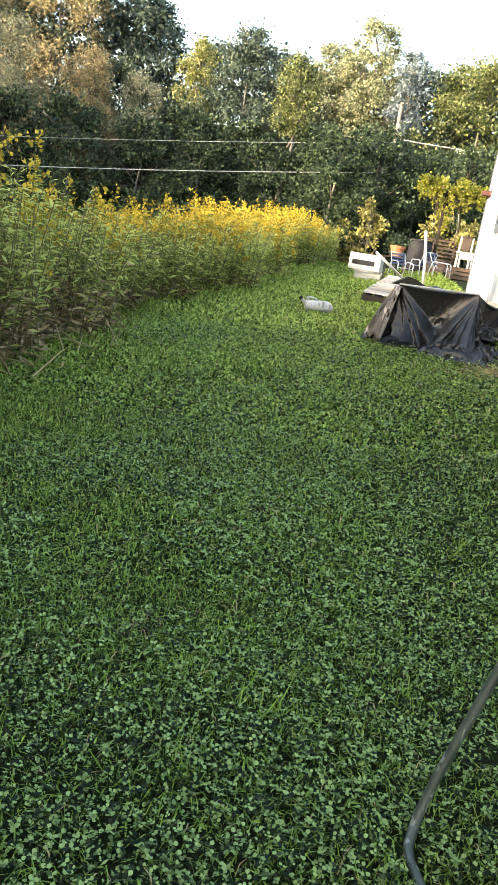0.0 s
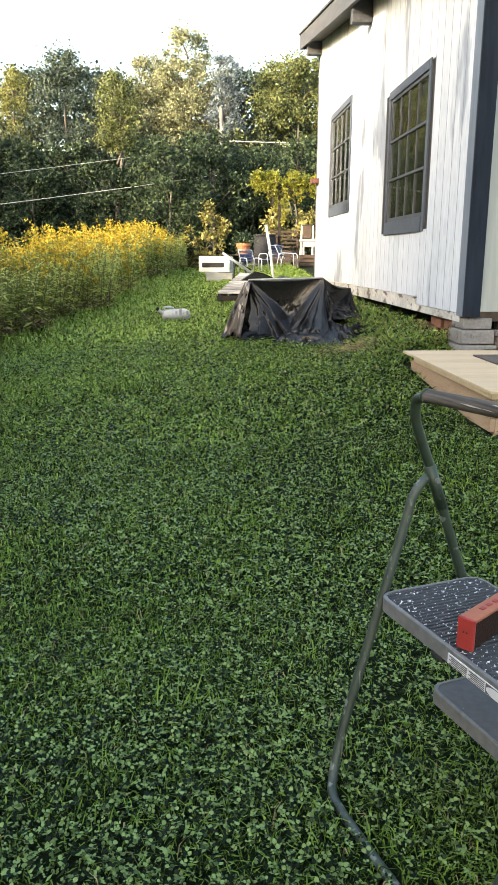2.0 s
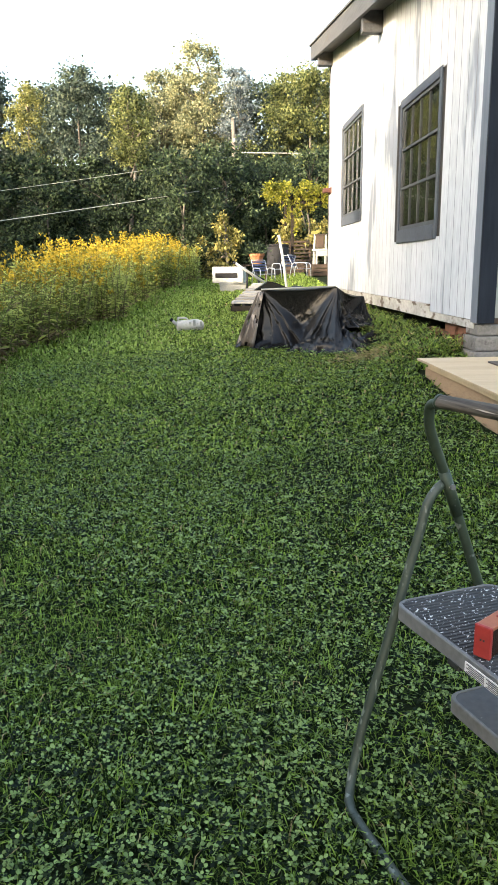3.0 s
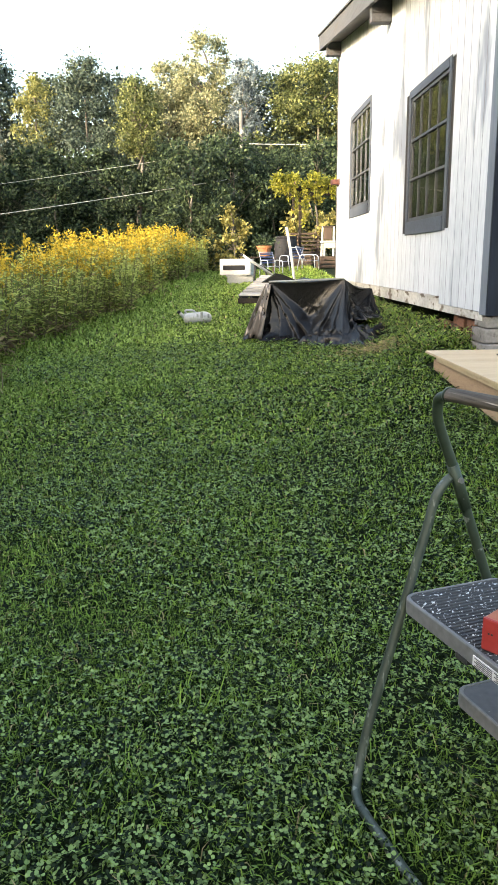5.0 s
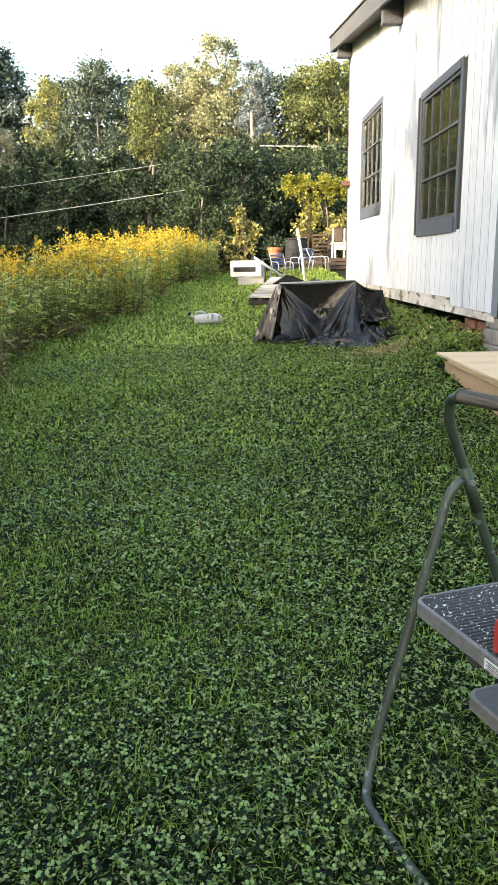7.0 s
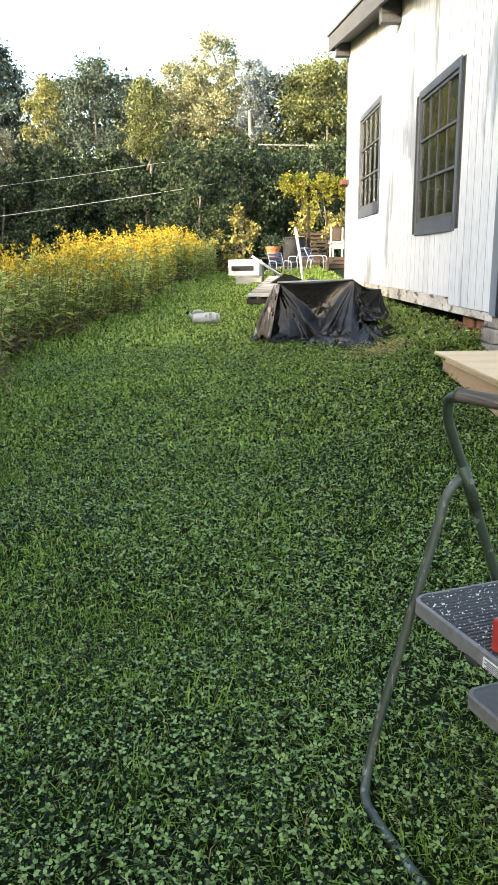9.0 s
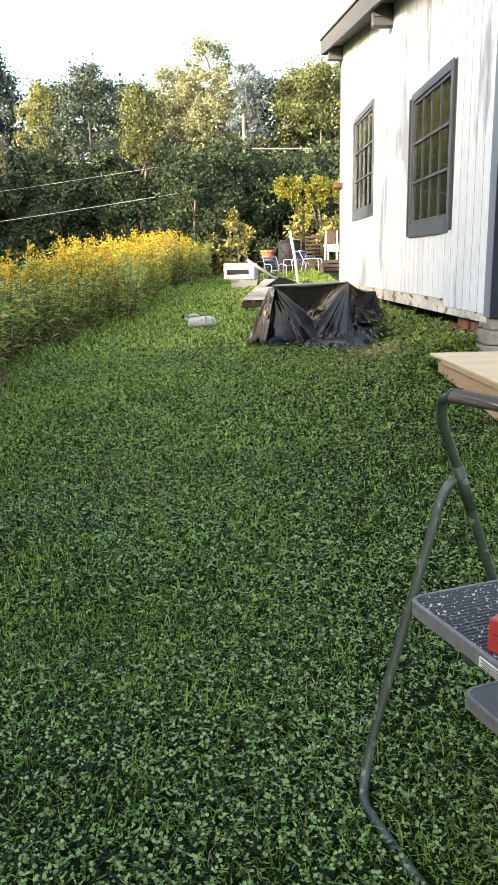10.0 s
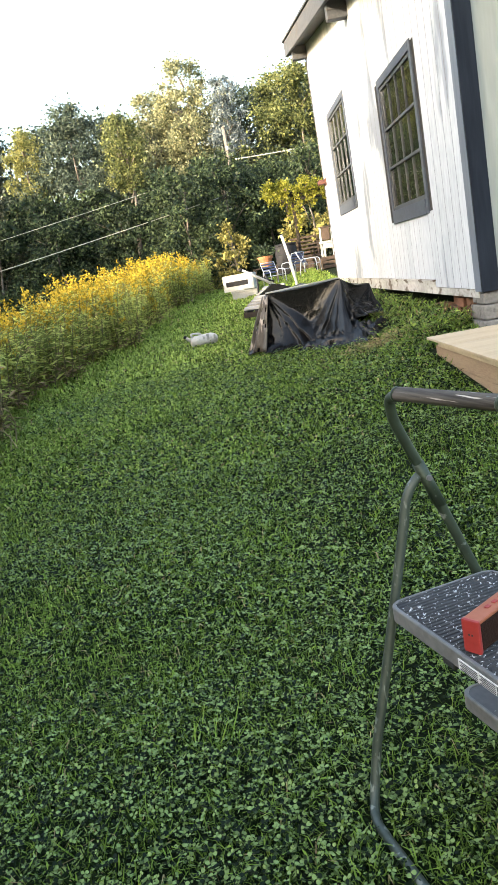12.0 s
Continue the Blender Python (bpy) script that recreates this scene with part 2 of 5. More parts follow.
M_WEB = material("blue_webbing", (0.03, 0.045, 0.10), (0.06, 0.08, 0.16), 0.8, 60, 4, 0.2)
M_WHITEMETAL = material("white_painted_metal", (0.30, 0.30, 0.295), (0.44, 0.44, 0.43), 0.4, 30, 4, 0.1)
M_POLEWOOD = material("grey_utility_pole_wood", (0.10, 0.09, 0.075), (0.19, 0.17, 0.145), 0.85, 25, 3, 0.4, stretch=(1, 1, 0.1))
M_CABLE = material("pale_cable", (0.25, 0.25, 0.24), (0.36, 0.36, 0.34), 0.6, 10, 1, 0)
M_DARKPOST = material("dark_weathered_post", (0.010, 0.008, 0.007), (0.035, 0.028, 0.023), 0.9, 25, 3, 0.4, spec=0.2)
M_REDWOOD = material("red_brown_bracket", (0.05, 0.015, 0.011), (0.095, 0.030, 0.021), 0.7, 30, 4, 0.3)

M_GLASS = bpy.data.materials.new("window_glass")
M_GLASS.use_nodes = True
_g = M_GLASS.node_tree
_bs = _g.nodes["Principled BSDF"]
_bs.inputs["Base Color"].default_value = (0.9, 0.92, 0.9, 1)
_bs.inputs["Roughness"].default_value = 0.02
_bs.inputs["Transmission Weight"].default_value = 1.0
_bs.inputs["IOR"].default_value = 1.5
_wav = _g.nodes.new("ShaderNodeTexNoise")
_gtc = _g.nodes.new("ShaderNodeTexCoord")
_g.links.new(_gtc.outputs["Object"], _wav.inputs["Vector"])
_wav.inputs["Scale"].default_value, _wav.inputs["Detail"].default_value = 7.0, 1.0
_bp = _g.nodes.new("ShaderNodeBump")
_bp.inputs["Strength"].default_value, _bp.inputs["Distance"].default_value = 0.05, 0.02
_g.links.new(_wav.outputs["Fac"], _bp.inputs["Height"])
_g.links.new(_bp.outputs["Normal"], _bs.inputs["Normal"])


# ---- mesh helpers ----
def part(name, bm, mat, parent=None, label="", smooth=False):
    """Links a bmesh as one mesh object, under a thing or a part where a parent is given."""
    me = bpy.data.meshes.new(name)
    bm.normal_update()
    bm.to_mesh(me)
    bm.free()
    for m in mat if isinstance(mat, (list, tuple)) else [mat]:
        me.materials.append(m)
    if smooth:
        me.polygons.foreach_set("use_smooth", [True] * len(me.polygons))
    ob = new(name, me)
    if parent:
        ob.parent = parent
    return tagged(ob, label) if label else ob


def thing(name, label, category, at=(0, 0, 0), turn=0.0, group="", kind=""):
    ob = tagged(new(name), label, category, group, kind)
    ob.matrix_basis = pose(*at, 0, 0, turn)
    return ob


def box(x0, x1, y0, y1, z0, z1, bevel=0.0, bm=None, m=None):
    own = bmesh.new()
    c = ((x0 + x1) / 2, (y0 + y1) / 2, (z0 + z1) / 2)
    bmesh.ops.create_cube(own, size=1.0, matrix=Matrix.Translation(c) @ Matrix.Diagonal((x1 - x0, y1 - y0, z1 - z0, 1)))
    if bevel:
        bmesh.ops.bevel(own, geom=own.edges[:], offset=bevel, segments=2, affect="EDGES", profile=0.6)
    if m is not None:
        own.transform(m)
    return join(bm, own) if bm is not None else own


def join(bm, other):
    me = bpy.data.meshes.new("join")
    other.to_mesh(me)
    other.free()
    bm.from_mesh(me)
    bpy.data.meshes.remove(me)
    return bm


def prism(pts, a0, a1, axis="x", bm=None):
    """A polygon of pairs, drawn out along an axis: x takes (y, z), y takes (x, z), z takes (x, y)."""
    bm = bm if bm is not None else bmesh.new()
    put = {"x": lambda a, p: (a, p[0], p[1]), "y": lambda a, p: (p[0], a, p[1]), "z": lambda a, p: (p[0], p[1], a)}[axis]
    lo, hi = [bm.verts.new(put(a0, p)) for p in pts], [bm.verts.new(put(a1, p)) for p in pts]
    faces = [bm.faces.new(lo), bm.faces.new(hi[::-1])]
    for i in range(len(pts)):
        j = (i + 1) % len(pts)
        faces.append(bm.faces.new((lo[j], lo[i], hi[i], hi[j])))
    bmesh.ops.recalc_face_normals(bm, faces=faces)
    return bm


def rounded(pts, steps=4, ratio=0.35):
    """A polyline with its inner corners rounded off."""
    pts = [Vector(p) for p in pts]
    out = [pts[0]]
    for a, b, c in zip(pts, pts[1:], pts[2:]):
        p, q = b.lerp(a, ratio), b.lerp(c, ratio)
        for k in range(steps + 1):
            s = k / steps
            out.append(p.lerp(b, s).lerp(b.lerp(q, s), s))
    return out + [pts[-1]]


def tube(pts, r, sides=10, flat=1.0, bm=None, caps=True, r_end=None):
    """A round bar swept along a line of points; it may taper and be pressed flat."""
    bm = bm if bm is not None else bmesh.new()
    pts = [Vector(p) for p in pts]
    rings, side = [], None
    for i, p in enumerate(pts):
        way = (pts[min(i + 1, len(pts) - 1)] - pts[max(i - 1, 0)]).normalized()
        if side is None:
            side = way.orthogonal().normalized()
        side = (side - way * side.dot(way)).normalized()
        up = way.cross(side)
        rad = r if r_end is None else r + (r_end - r) * i / (len(pts) - 1)
        rings.append([bm.verts.new(p + rad * (math.cos(6.2832 * k / sides) * side + flat * math.sin(6.2832 * k / sides) * up)) for k in range(sides)])
    for a, b in zip(rings, rings[1:]):
        for k in range(sides):
            bm.faces.new((a[k], a[(k + 1) % sides], b[(k + 1) % sides], b[k])).smooth = True
    if caps:
        bm.faces.new(rings[0][::-1])
        bm.faces.new(rings[-1])
    return bm


def lathe(profile, sides=24, bm=None, centre=(0, 0)):
    """Turns pairs of radius and height round the upright axis."""
    bm = bm if bm is not None else bmesh.new()
    rings = [[bm.verts.new((centre[0] + r * math.cos(6.2832 * k / sides), centre[1] + r * math.sin(6.2832 * k / sides), z)) for k in range(sides)] for r, z in profile]
    for a, b in zip(rings, rings[1:]):
        for k in range(sides):
            bm.faces.new((a[k], a[(k + 1) % sides], b[(k + 1) % sides], b[k]))
    bm.faces.new(rings[0][::-1])
    bm.faces.new(rings[-1])
    return bm


def poly_mesh(name, verts, sizes, mats, which=None, parent=None, index=None):
    """A mesh of many separate small faces, whose corners follow one another in verts, or are numbered by index."""
    me = bpy.data.meshes.new(name)
    n = len(verts)
    me.vertices.add(n)
    me.vertices.foreach_set("co", np.asarray(verts, np.float32).ravel())
    index = np.arange(n, dtype=np.int32) if index is None else np.asarray(index, np.int32)
    me.loops.add(len(index))
    me.loops.foreach_set("vertex_index", index)
    sizes = np.asarray(sizes, np.int32)
    me.polygons.add(len(sizes))
    me.polygons.foreach_set("loop_start", np.r_[0, np.cumsum(sizes)[:-1]].astype(np.int32))
    for m in mats:
        me.materials.append(m)
    if which is not None:
        me.polygons.foreach_set("material_index", np.asarray(which, np.int32))
    me.update(calc_edges=True)
    me.validate()
    ob = new(name, me)
    if parent:
        ob.parent = parent
    return ob


def unit(v):
    return v / np.maximum(np.linalg.norm(v, axis=-1, keepdims=True), 1e-9)


def leaf_faces(at, way, face, length, width):
    """Leaves as pointed four-cornered blades: at their stalk, along a way, facing a side; lengths and widths row by row."""
    way = unit(way)
    across = unit(np.cross(way, face))
    up = np.cross(across, way)
    L, W = np.reshape(length, (-1, 1)), np.reshape(width, (-1, 1))
    mid = at + way * L * 0.45
    return np.stack([at, mid + across * W * 0.5 + up * W * 0.12, at + way * L - up * L * 0.12, mid - across * W * 0.5 + up * W * 0.12], 1)


# ---- the lie of the land ----
def ground(x, y):
    c = np.interp(y, [-20, 2.5, 4, 6, 8, 10, 12, 16, 20, 40, 400], [0, 0, 0.07, 0.26, 0.40, 0.45, 0.5, 0.78, 0.95, 1.3, 1.3])
    k = np.interp(y, [1.8, 3.6, 6.0, 8.0], [0, 1, 1, 0.7])
    s = np.interp(x, [-3, -0.5, 0.3, 1.0, 1.7, 2.4, 20], [-0.06, 0, 0.01, 0.09, 0.24, 0.30, 0.30])
    return c + k * s


def axis_steps(parts):
    out = []
    for a, b, n in parts:
        out += list(np.linspace(a, b, n, endpoint=False))
    return np.array(out + [parts[-1][1]])


def build_ground():
    xs = axis_steps([(-400, -40, 8), (-40, -8, 12), (-8, 8, 110), (8, 40, 12), (40, 400, 8)])
    ys = axis_steps([(-400, -20, 8), (-20, 0, 12), (0, 16, 120), (16, 40, 40), (40, 400, 10)])
    X, Y = np.meshgrid(xs, ys, indexing="ij")
    Z = ground(X, Y)
    for i in range(len(xs)):
        for j in range(len(ys)):
            if abs(xs[i]) < 12 and -2 < ys[j] < 24:
                Z[i, j] += 0.018 * noise.noise((xs[i] * 1.3, ys[j] * 1.3, 0)) + 0.008 * noise.noise((xs[i] * 5, ys[j] * 5, 4))
    V = np.stack([X, Y, Z], -1).reshape(-1, 3)
    n = len(ys)
    faces = [(i * n + j, (i + 1) * n + j, (i + 1) * n + j + 1, i * n + j + 1) for i in range(len(xs) - 1) for j in range(n - 1)]
    me = bpy.data.meshes.new("ground")
    me.from_pydata(V.tolist(), [], faces)
    me.polygons.foreach_set("use_smooth", [True] * len(me.polygons))
    # Soil darkened for leaf-gap shade in the lawn wedge, plain turf beyond it.
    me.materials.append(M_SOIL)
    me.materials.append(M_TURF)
    mid = np.array([V[list(f)].mean(0) for f in faces])
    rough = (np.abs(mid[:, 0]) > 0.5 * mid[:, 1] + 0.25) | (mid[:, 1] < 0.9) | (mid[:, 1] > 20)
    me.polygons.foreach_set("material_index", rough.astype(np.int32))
    tagged(new("ground", me), "shaded rough lawn rising gently towards the house", "ground", kind="structure")


build_ground()

# ---- house ----
WX, Y0, Y1 = 2.108, 5.97, 14.08          # the long wall's face and its two ends
WIN = [(7.22, 8.78, 1.54, 3.05), (10.98, 12.66, 1.92, 3.47)]


def soffit_z(y):
    return 4.85 - 0.142 * (13.8 - y)


def base_z(y):
    return 0.93 if y > 7.35 else 0.86


def spans_at(a, b):
    """The upright runs of a board from a to b: the whole height, or above and below a window."""
    for w in WIN:
        if a < w[1] - 0.03 and b > w[0] + 0.03:
            return [(base_z(a + 0.1), w[2] + 0.02), (w[3] - 0.02, None)]
    return [(base_z(a + 0.1), None)]


def build_house():
    house = thing("house", "white board-sided wooden house with a single-pitch roof and dark trim", "house")
    # long wall with its two window openings
    wall = bmesh.new()
    cuts = [Y0 + 0.02, WIN[0][0] + 0.075, WIN[0][1] - 0.075, WIN[1][0] + 0.075, WIN[1][1] - 0.075, Y1]
    for k, (a, b) in enumerate(zip(cuts, cuts[1:])):
        if k % 2 == 0:
            prism([(a, 0.95), (b, 0.95), (b, soffit_z(b)), (a, soffit_z(a))], WX + 0.004, WX + 0.14, bm=wall)
        else:
            w = WIN[k // 2]
            prism([(a, 0.95), (b, 0.95), (b, w[2] + 0.15), (a, w[2] + 0.15)], WX + 0.004, WX + 0.14, bm=wall)
            prism([(a, w[3] - 0.08), (b, w[3] - 0.08), (b, soffit_z(b)), (a, soffit_z(a))], WX + 0.004, WX + 0.14, bm=wall)
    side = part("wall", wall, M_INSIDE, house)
    # dark strips set into the grooves between the boards
    y = Y0 + 0.13
    while y < Y1 - 0.3:
        y += 0.203
        deep = 0.0012 - (0.006 if y < 7.45 else 0.0)
        for lo, hi in spans_at(y - 0.013, y + 0.001):
            part("groove", prism([(y - 0.016, lo), (y + 0.003, lo), (y + 0.003, hi or soffit_z(y) - 0.006), (y - 0.016, hi or soffit_z(y) - 0.006)], WX + deep, WX + 0.0038), M_GROOVE, side)
    # siding boards, sawn round the windows
    y, step = Y0 + 0.13, 0.203
    while y < Y1 - 0.02:
        a, b = y, min(y + step - 0.013, Y1)
        out = 0.006 if y < 7.35 else 0.0
        for lo, hi in spans_at(a, b):
            pts = [(a, lo), (b, lo), (b, hi or soffit_z(b) - 0.004), (a, hi or soffit_z(a) - 0.004)]
            part("siding_board", prism(pts, WX - out, WX + 0.0035), M_SIDING, side)
        y += step
    # panel joint strips
    for ya, yb, z in ((6.45, 7.22, 3.475), (9.85, 10.75, 3.62)):
        part("joint_strip", box(WX - 0.008, WX - 0.001 if ya > 7 else WX - 0.0065, ya, yb, z, z + 0.012), M_SIDING, side)
    # skirting under the siding
    part("skirt_board", prism([(6.05, 0.79), (Y1, 0.80), (Y1, 0.925), (7.36, 0.925), (7.34, 0.855), (6.05, 0.855)], WX - 0.004, WX + 0.03), M_SKIRT, house, "weathered skirting board with peeling paint")
    part("drip_strip", box(WX - 0.012, WX - 0.0045, 7.36, Y1, 0.905, 0.922, 0.002), M_SKIRT, house)
    part("corner_trim", box(WX - 0.010, WX + 0.02, Y1 + 0.001, Y1 + 0.05, 0.84, soffit_z(Y1) - 0.01, 0.004), M_FASCIA, house, "weathered corner board")
    # corner trim: two boards, the second a darker copy for the shaded face
    part("corner_trim", box(WX - 0.018, WX + 0.01, Y0 - 0.02, Y0 + 0.125, 0.84, 3.62, 0.004), M_TRIM, house, "blue-grey painted corner board")
    part("corner_trim", box(WX - 0.016, WX + 0.12, Y0 - 0.05, Y0 - 0.022, 0.84, 3.62, 0.004), M_TRIM2, house, "corner board darkened for its shaded side")
    # end wall facing the deck, of wide grooved sheets greyed for its weaker light
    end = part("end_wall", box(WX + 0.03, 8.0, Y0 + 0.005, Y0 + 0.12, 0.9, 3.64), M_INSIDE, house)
    x = WX + 0.122
    while x < 7.9:
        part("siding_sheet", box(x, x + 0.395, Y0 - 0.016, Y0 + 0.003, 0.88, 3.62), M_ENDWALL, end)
        x += 0.4
    part("far_wall", prism([(WX + 0.14, 0.9), (8.0, 0.9), (8.0, soffit_z(Y1)), (WX + 0.14, soffit_z(Y1))], Y1 - 0.06, Y1, "y"), M_SIDING, house)
    # dark lining added so the room behind the panes stays unlit
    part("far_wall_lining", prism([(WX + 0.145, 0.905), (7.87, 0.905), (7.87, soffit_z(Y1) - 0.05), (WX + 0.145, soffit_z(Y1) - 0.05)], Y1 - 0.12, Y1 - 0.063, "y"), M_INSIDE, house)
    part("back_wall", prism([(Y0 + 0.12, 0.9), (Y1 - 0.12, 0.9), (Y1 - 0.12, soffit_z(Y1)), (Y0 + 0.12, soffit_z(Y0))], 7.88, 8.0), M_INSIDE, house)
    part("house_floor", box(WX + 0.05, 8.0, Y0 + 0.01, Y1 - 0.01, 0.80, 0.9), M_BROWNWOOD, house)
    # roof: deck, felt, rake boards, soffit
    ya, yb = Y0 - 0.40, 14.54
    fz = lambda y: soffit_z(y)  # noqa: E731
    part("soffit", prism([(ya, fz(ya)), (yb, fz(yb)), (yb, fz(yb) + 0.05), (ya, fz(ya) + 0.05)], 1.86, 8.3), M_SOFFIT, house)
    part("roofing", prism([(ya - 0.03, fz(ya) + 0.165), (yb + 0.03, fz(yb) + 0.165), (yb + 0.03, fz(yb) + 0.195), (ya - 0.03, fz(ya) + 0.195)], 1.785, 8.35), M_ROOF, house)
    part("roof_deck", prism([(ya, fz(ya) + 0.053), (yb, fz(yb) + 0.053), (yb, fz(yb) + 0.162), (ya, fz(ya) + 0.162)], 1.862, 8.3), M_SOFFIT, house)
    part("rake_board", prism([(ya, fz(ya) - 0.075), (yb, fz(yb) - 0.075), (yb, fz(yb) + 0.16), (ya, fz(ya) + 0.16)], 1.81, 1.857), M_FASCIA, house, "weathered grey rake board, eave shade in its tone")
    part("eave_board", prism([(1.86, fz(yb) - 0.07), (8.3, fz(yb) - 0.07), (8.3, fz(yb) + 0.16), (1.86, fz(yb) + 0.16)], yb - 0.04, yb - 0.002, "y"), M_FASCIA, house)
    # boxed beam ends that carry the rake
    for yc, drop in ((9.93, 0.25), (13.93, 0.22)):
        bm = box(1.862, WX - 0.002, yc - 0.075, yc + 0.075, fz(yc) - drop, fz(yc) - 0.012, 0.008)
        ob = part("beam_end", bm, M_FASCIA, house, "boxed beam end of weathered grey wood, shade in its tone")
        part("beam_cap", box(1.858, WX - 0.003, yc - 0.087, yc - 0.077, fz(yc) - drop * 0.62, fz(yc) - drop * 0.55), M_SOFFIT, ob)
    # windows
    for ya_, yb_, za, zb in WIN:
        build_window(house, ya_, yb_, za, zb)
    return house


def build_window(house, ya, yb, za, zb):
    w = part("window", box(WX - 0.013, WX + 0.018, ya, ya + 0.076, za + 0.001, zb, 0.004), M_CASING, house, "grey-framed twelve-pane window reflecting trees")
    part("jamb", box(WX - 0.013, WX + 0.018, yb - 0.076, yb, za, zb, 0.004), M_CASING, w)
    part("head", box(WX - 0.016, WX + 0.018, ya + 0.078, yb - 0.078, zb - 0.085, zb, 0.004), M_CASING, w)
    part("sill", box(WX - 0.022, WX + 0.018, ya + 0.078, yb - 0.078, za, za + 0.14, 0.006), M_CASING, w)
    oy0, oy1, oz0, oz1 = ya + 0.078, yb - 0.078, za + 0.142, zb - 0.087
    sx0, sx1 = WX + 0.0, WX + 0.035
    for nm, b in (("stile", (oy0, oy0 + 0.034, oz0, oz1)), ("stile", (oy1 - 0.034, oy1, oz0, oz1)),
                  ("rail", (oy0 + 0.035, oy1 - 0.035, oz0, oz0 + 0.04)), ("rail", (oy0 + 0.035, oy1 - 0.035, oz1 - 0.034, oz1))):
        part(nm, box(sx0, sx1, *b, 0.003), M_MUNTIN, w)
    iy0, iy1, iz0, iz1 = oy0 + 0.035, oy1 - 0.035, oz0 + 0.041, oz1 - 0.035
    cw, ch = (iy1 - iy0) / 4, (iz1 - iz0) / 3
    for k in range(1, 4):
        part("muntin", box(sx0 + 0.004, sx1 - 0.002, iy0 + k * cw - 0.010, iy0 + k * cw + 0.010, iz0, iz1), M_MUNTIN, w)
    for k in range(1, 3):
        part("cross_bar", box(sx0 - 0.003, sx1 - 0.004, iy0, iy1, iz0 + k * ch - 0.013, iz0 + k * ch + 0.013), M_MUNTIN, w)
    for i in range(4):
        for j in range(3):
            p = part("pane", box(sx0 + 0.016, sx0 + 0.019, iy0 + i * cw + 0.005, iy0 + (i + 1) * cw - 0.005, iz0 + j * ch + 0.005, iz0 + (j + 1) * ch - 0.005), M_GLASS, w)
            p.visible_shadow = False


build_house()


def build_bracket():
    b = thing("wooden_bracket", "small red-brown wooden bracket fixed to the white wall", "bracket", (WX, 13.95, 2.60))
    part("arm", box(-0.13, 0.0, -0.12, 0.10, -0.03, 0.045, 0.012), M_REDWOOD, b)
    part("back_plate", box(-0.02, -0.001, -0.16, 0.12, -0.05, 0.06, 0.006), M_REDWOOD, b)


build_bracket()


def build_pier():
    p = thing("block_pier", "stacked grey concrete block pier under the house corner", "pier", (WX + 0.12, Y0 + 0.02, 0))
    z = 0.42
    for k, (h, grow) in enumerate(((0.20, 0.04), (0.12, 0.02), (0.095, 0.0))):
        part("concrete_block", box(-0.12 - grow, 0.12 + grow, -0.03 - grow, 0.26, z, z + h - 0.006, 0.012), M_CONCRETE, p)
        z += h
    c = thing("sill_beam", "near-black timber beam under the end wall", "beam")
    part("beam", box(WX + 0.30, 7.9, Y0 - 0.01, Y0 + 0.12, 0.735, 0.875, 0.015), M_DARKBEAM, c)
    k = thing("footing_course", "grey slab course on dark bricks below the end wall", "footing", (WX + 0.27, Y0 - 0.02, 0))
    for i in range(6):
        part("slab", box(i * 0.56, i * 0.56 + 0.55, -0.05, 0.16, 0.685, 0.732, 0.008), M_CONCRETE, k)
    for i in range(14):
        part("brick", box(i * 0.225, i * 0.225 + 0.212, -0.03, 0.12, 0.595, 0.68, 0.006), M_DARKBRICK, k)
        part("brick", box(i * 0.225 - 0.1, i * 0.225 + 0.112, -0.03, 0.12, 0.42, 0.588, 0.006), M_DARKBRICK, k)
    # blocks added for red earth under the wall, the gap's dimness in their colour
    f = thing("brick_footing", "brick-shaped blocks standing in for red earth in the dim gap under the wall edge", "brick footing", (WX + 0.05, 6.3, 0))
    r = random.Random(3)
    for row in range(2):
        for i in range(6 - 3 * row):
            y = i * 0.24 + row * 0.1 + r.uniform(-0.02, 0.02)
            z = 0.60 + row * 0.085
            part("brick", box(r.uniform(-0.02, 0.04), 0.14, y, y + 0.21, z, z + 0.078, 0.008), M_BRICK, f)


build_pier()


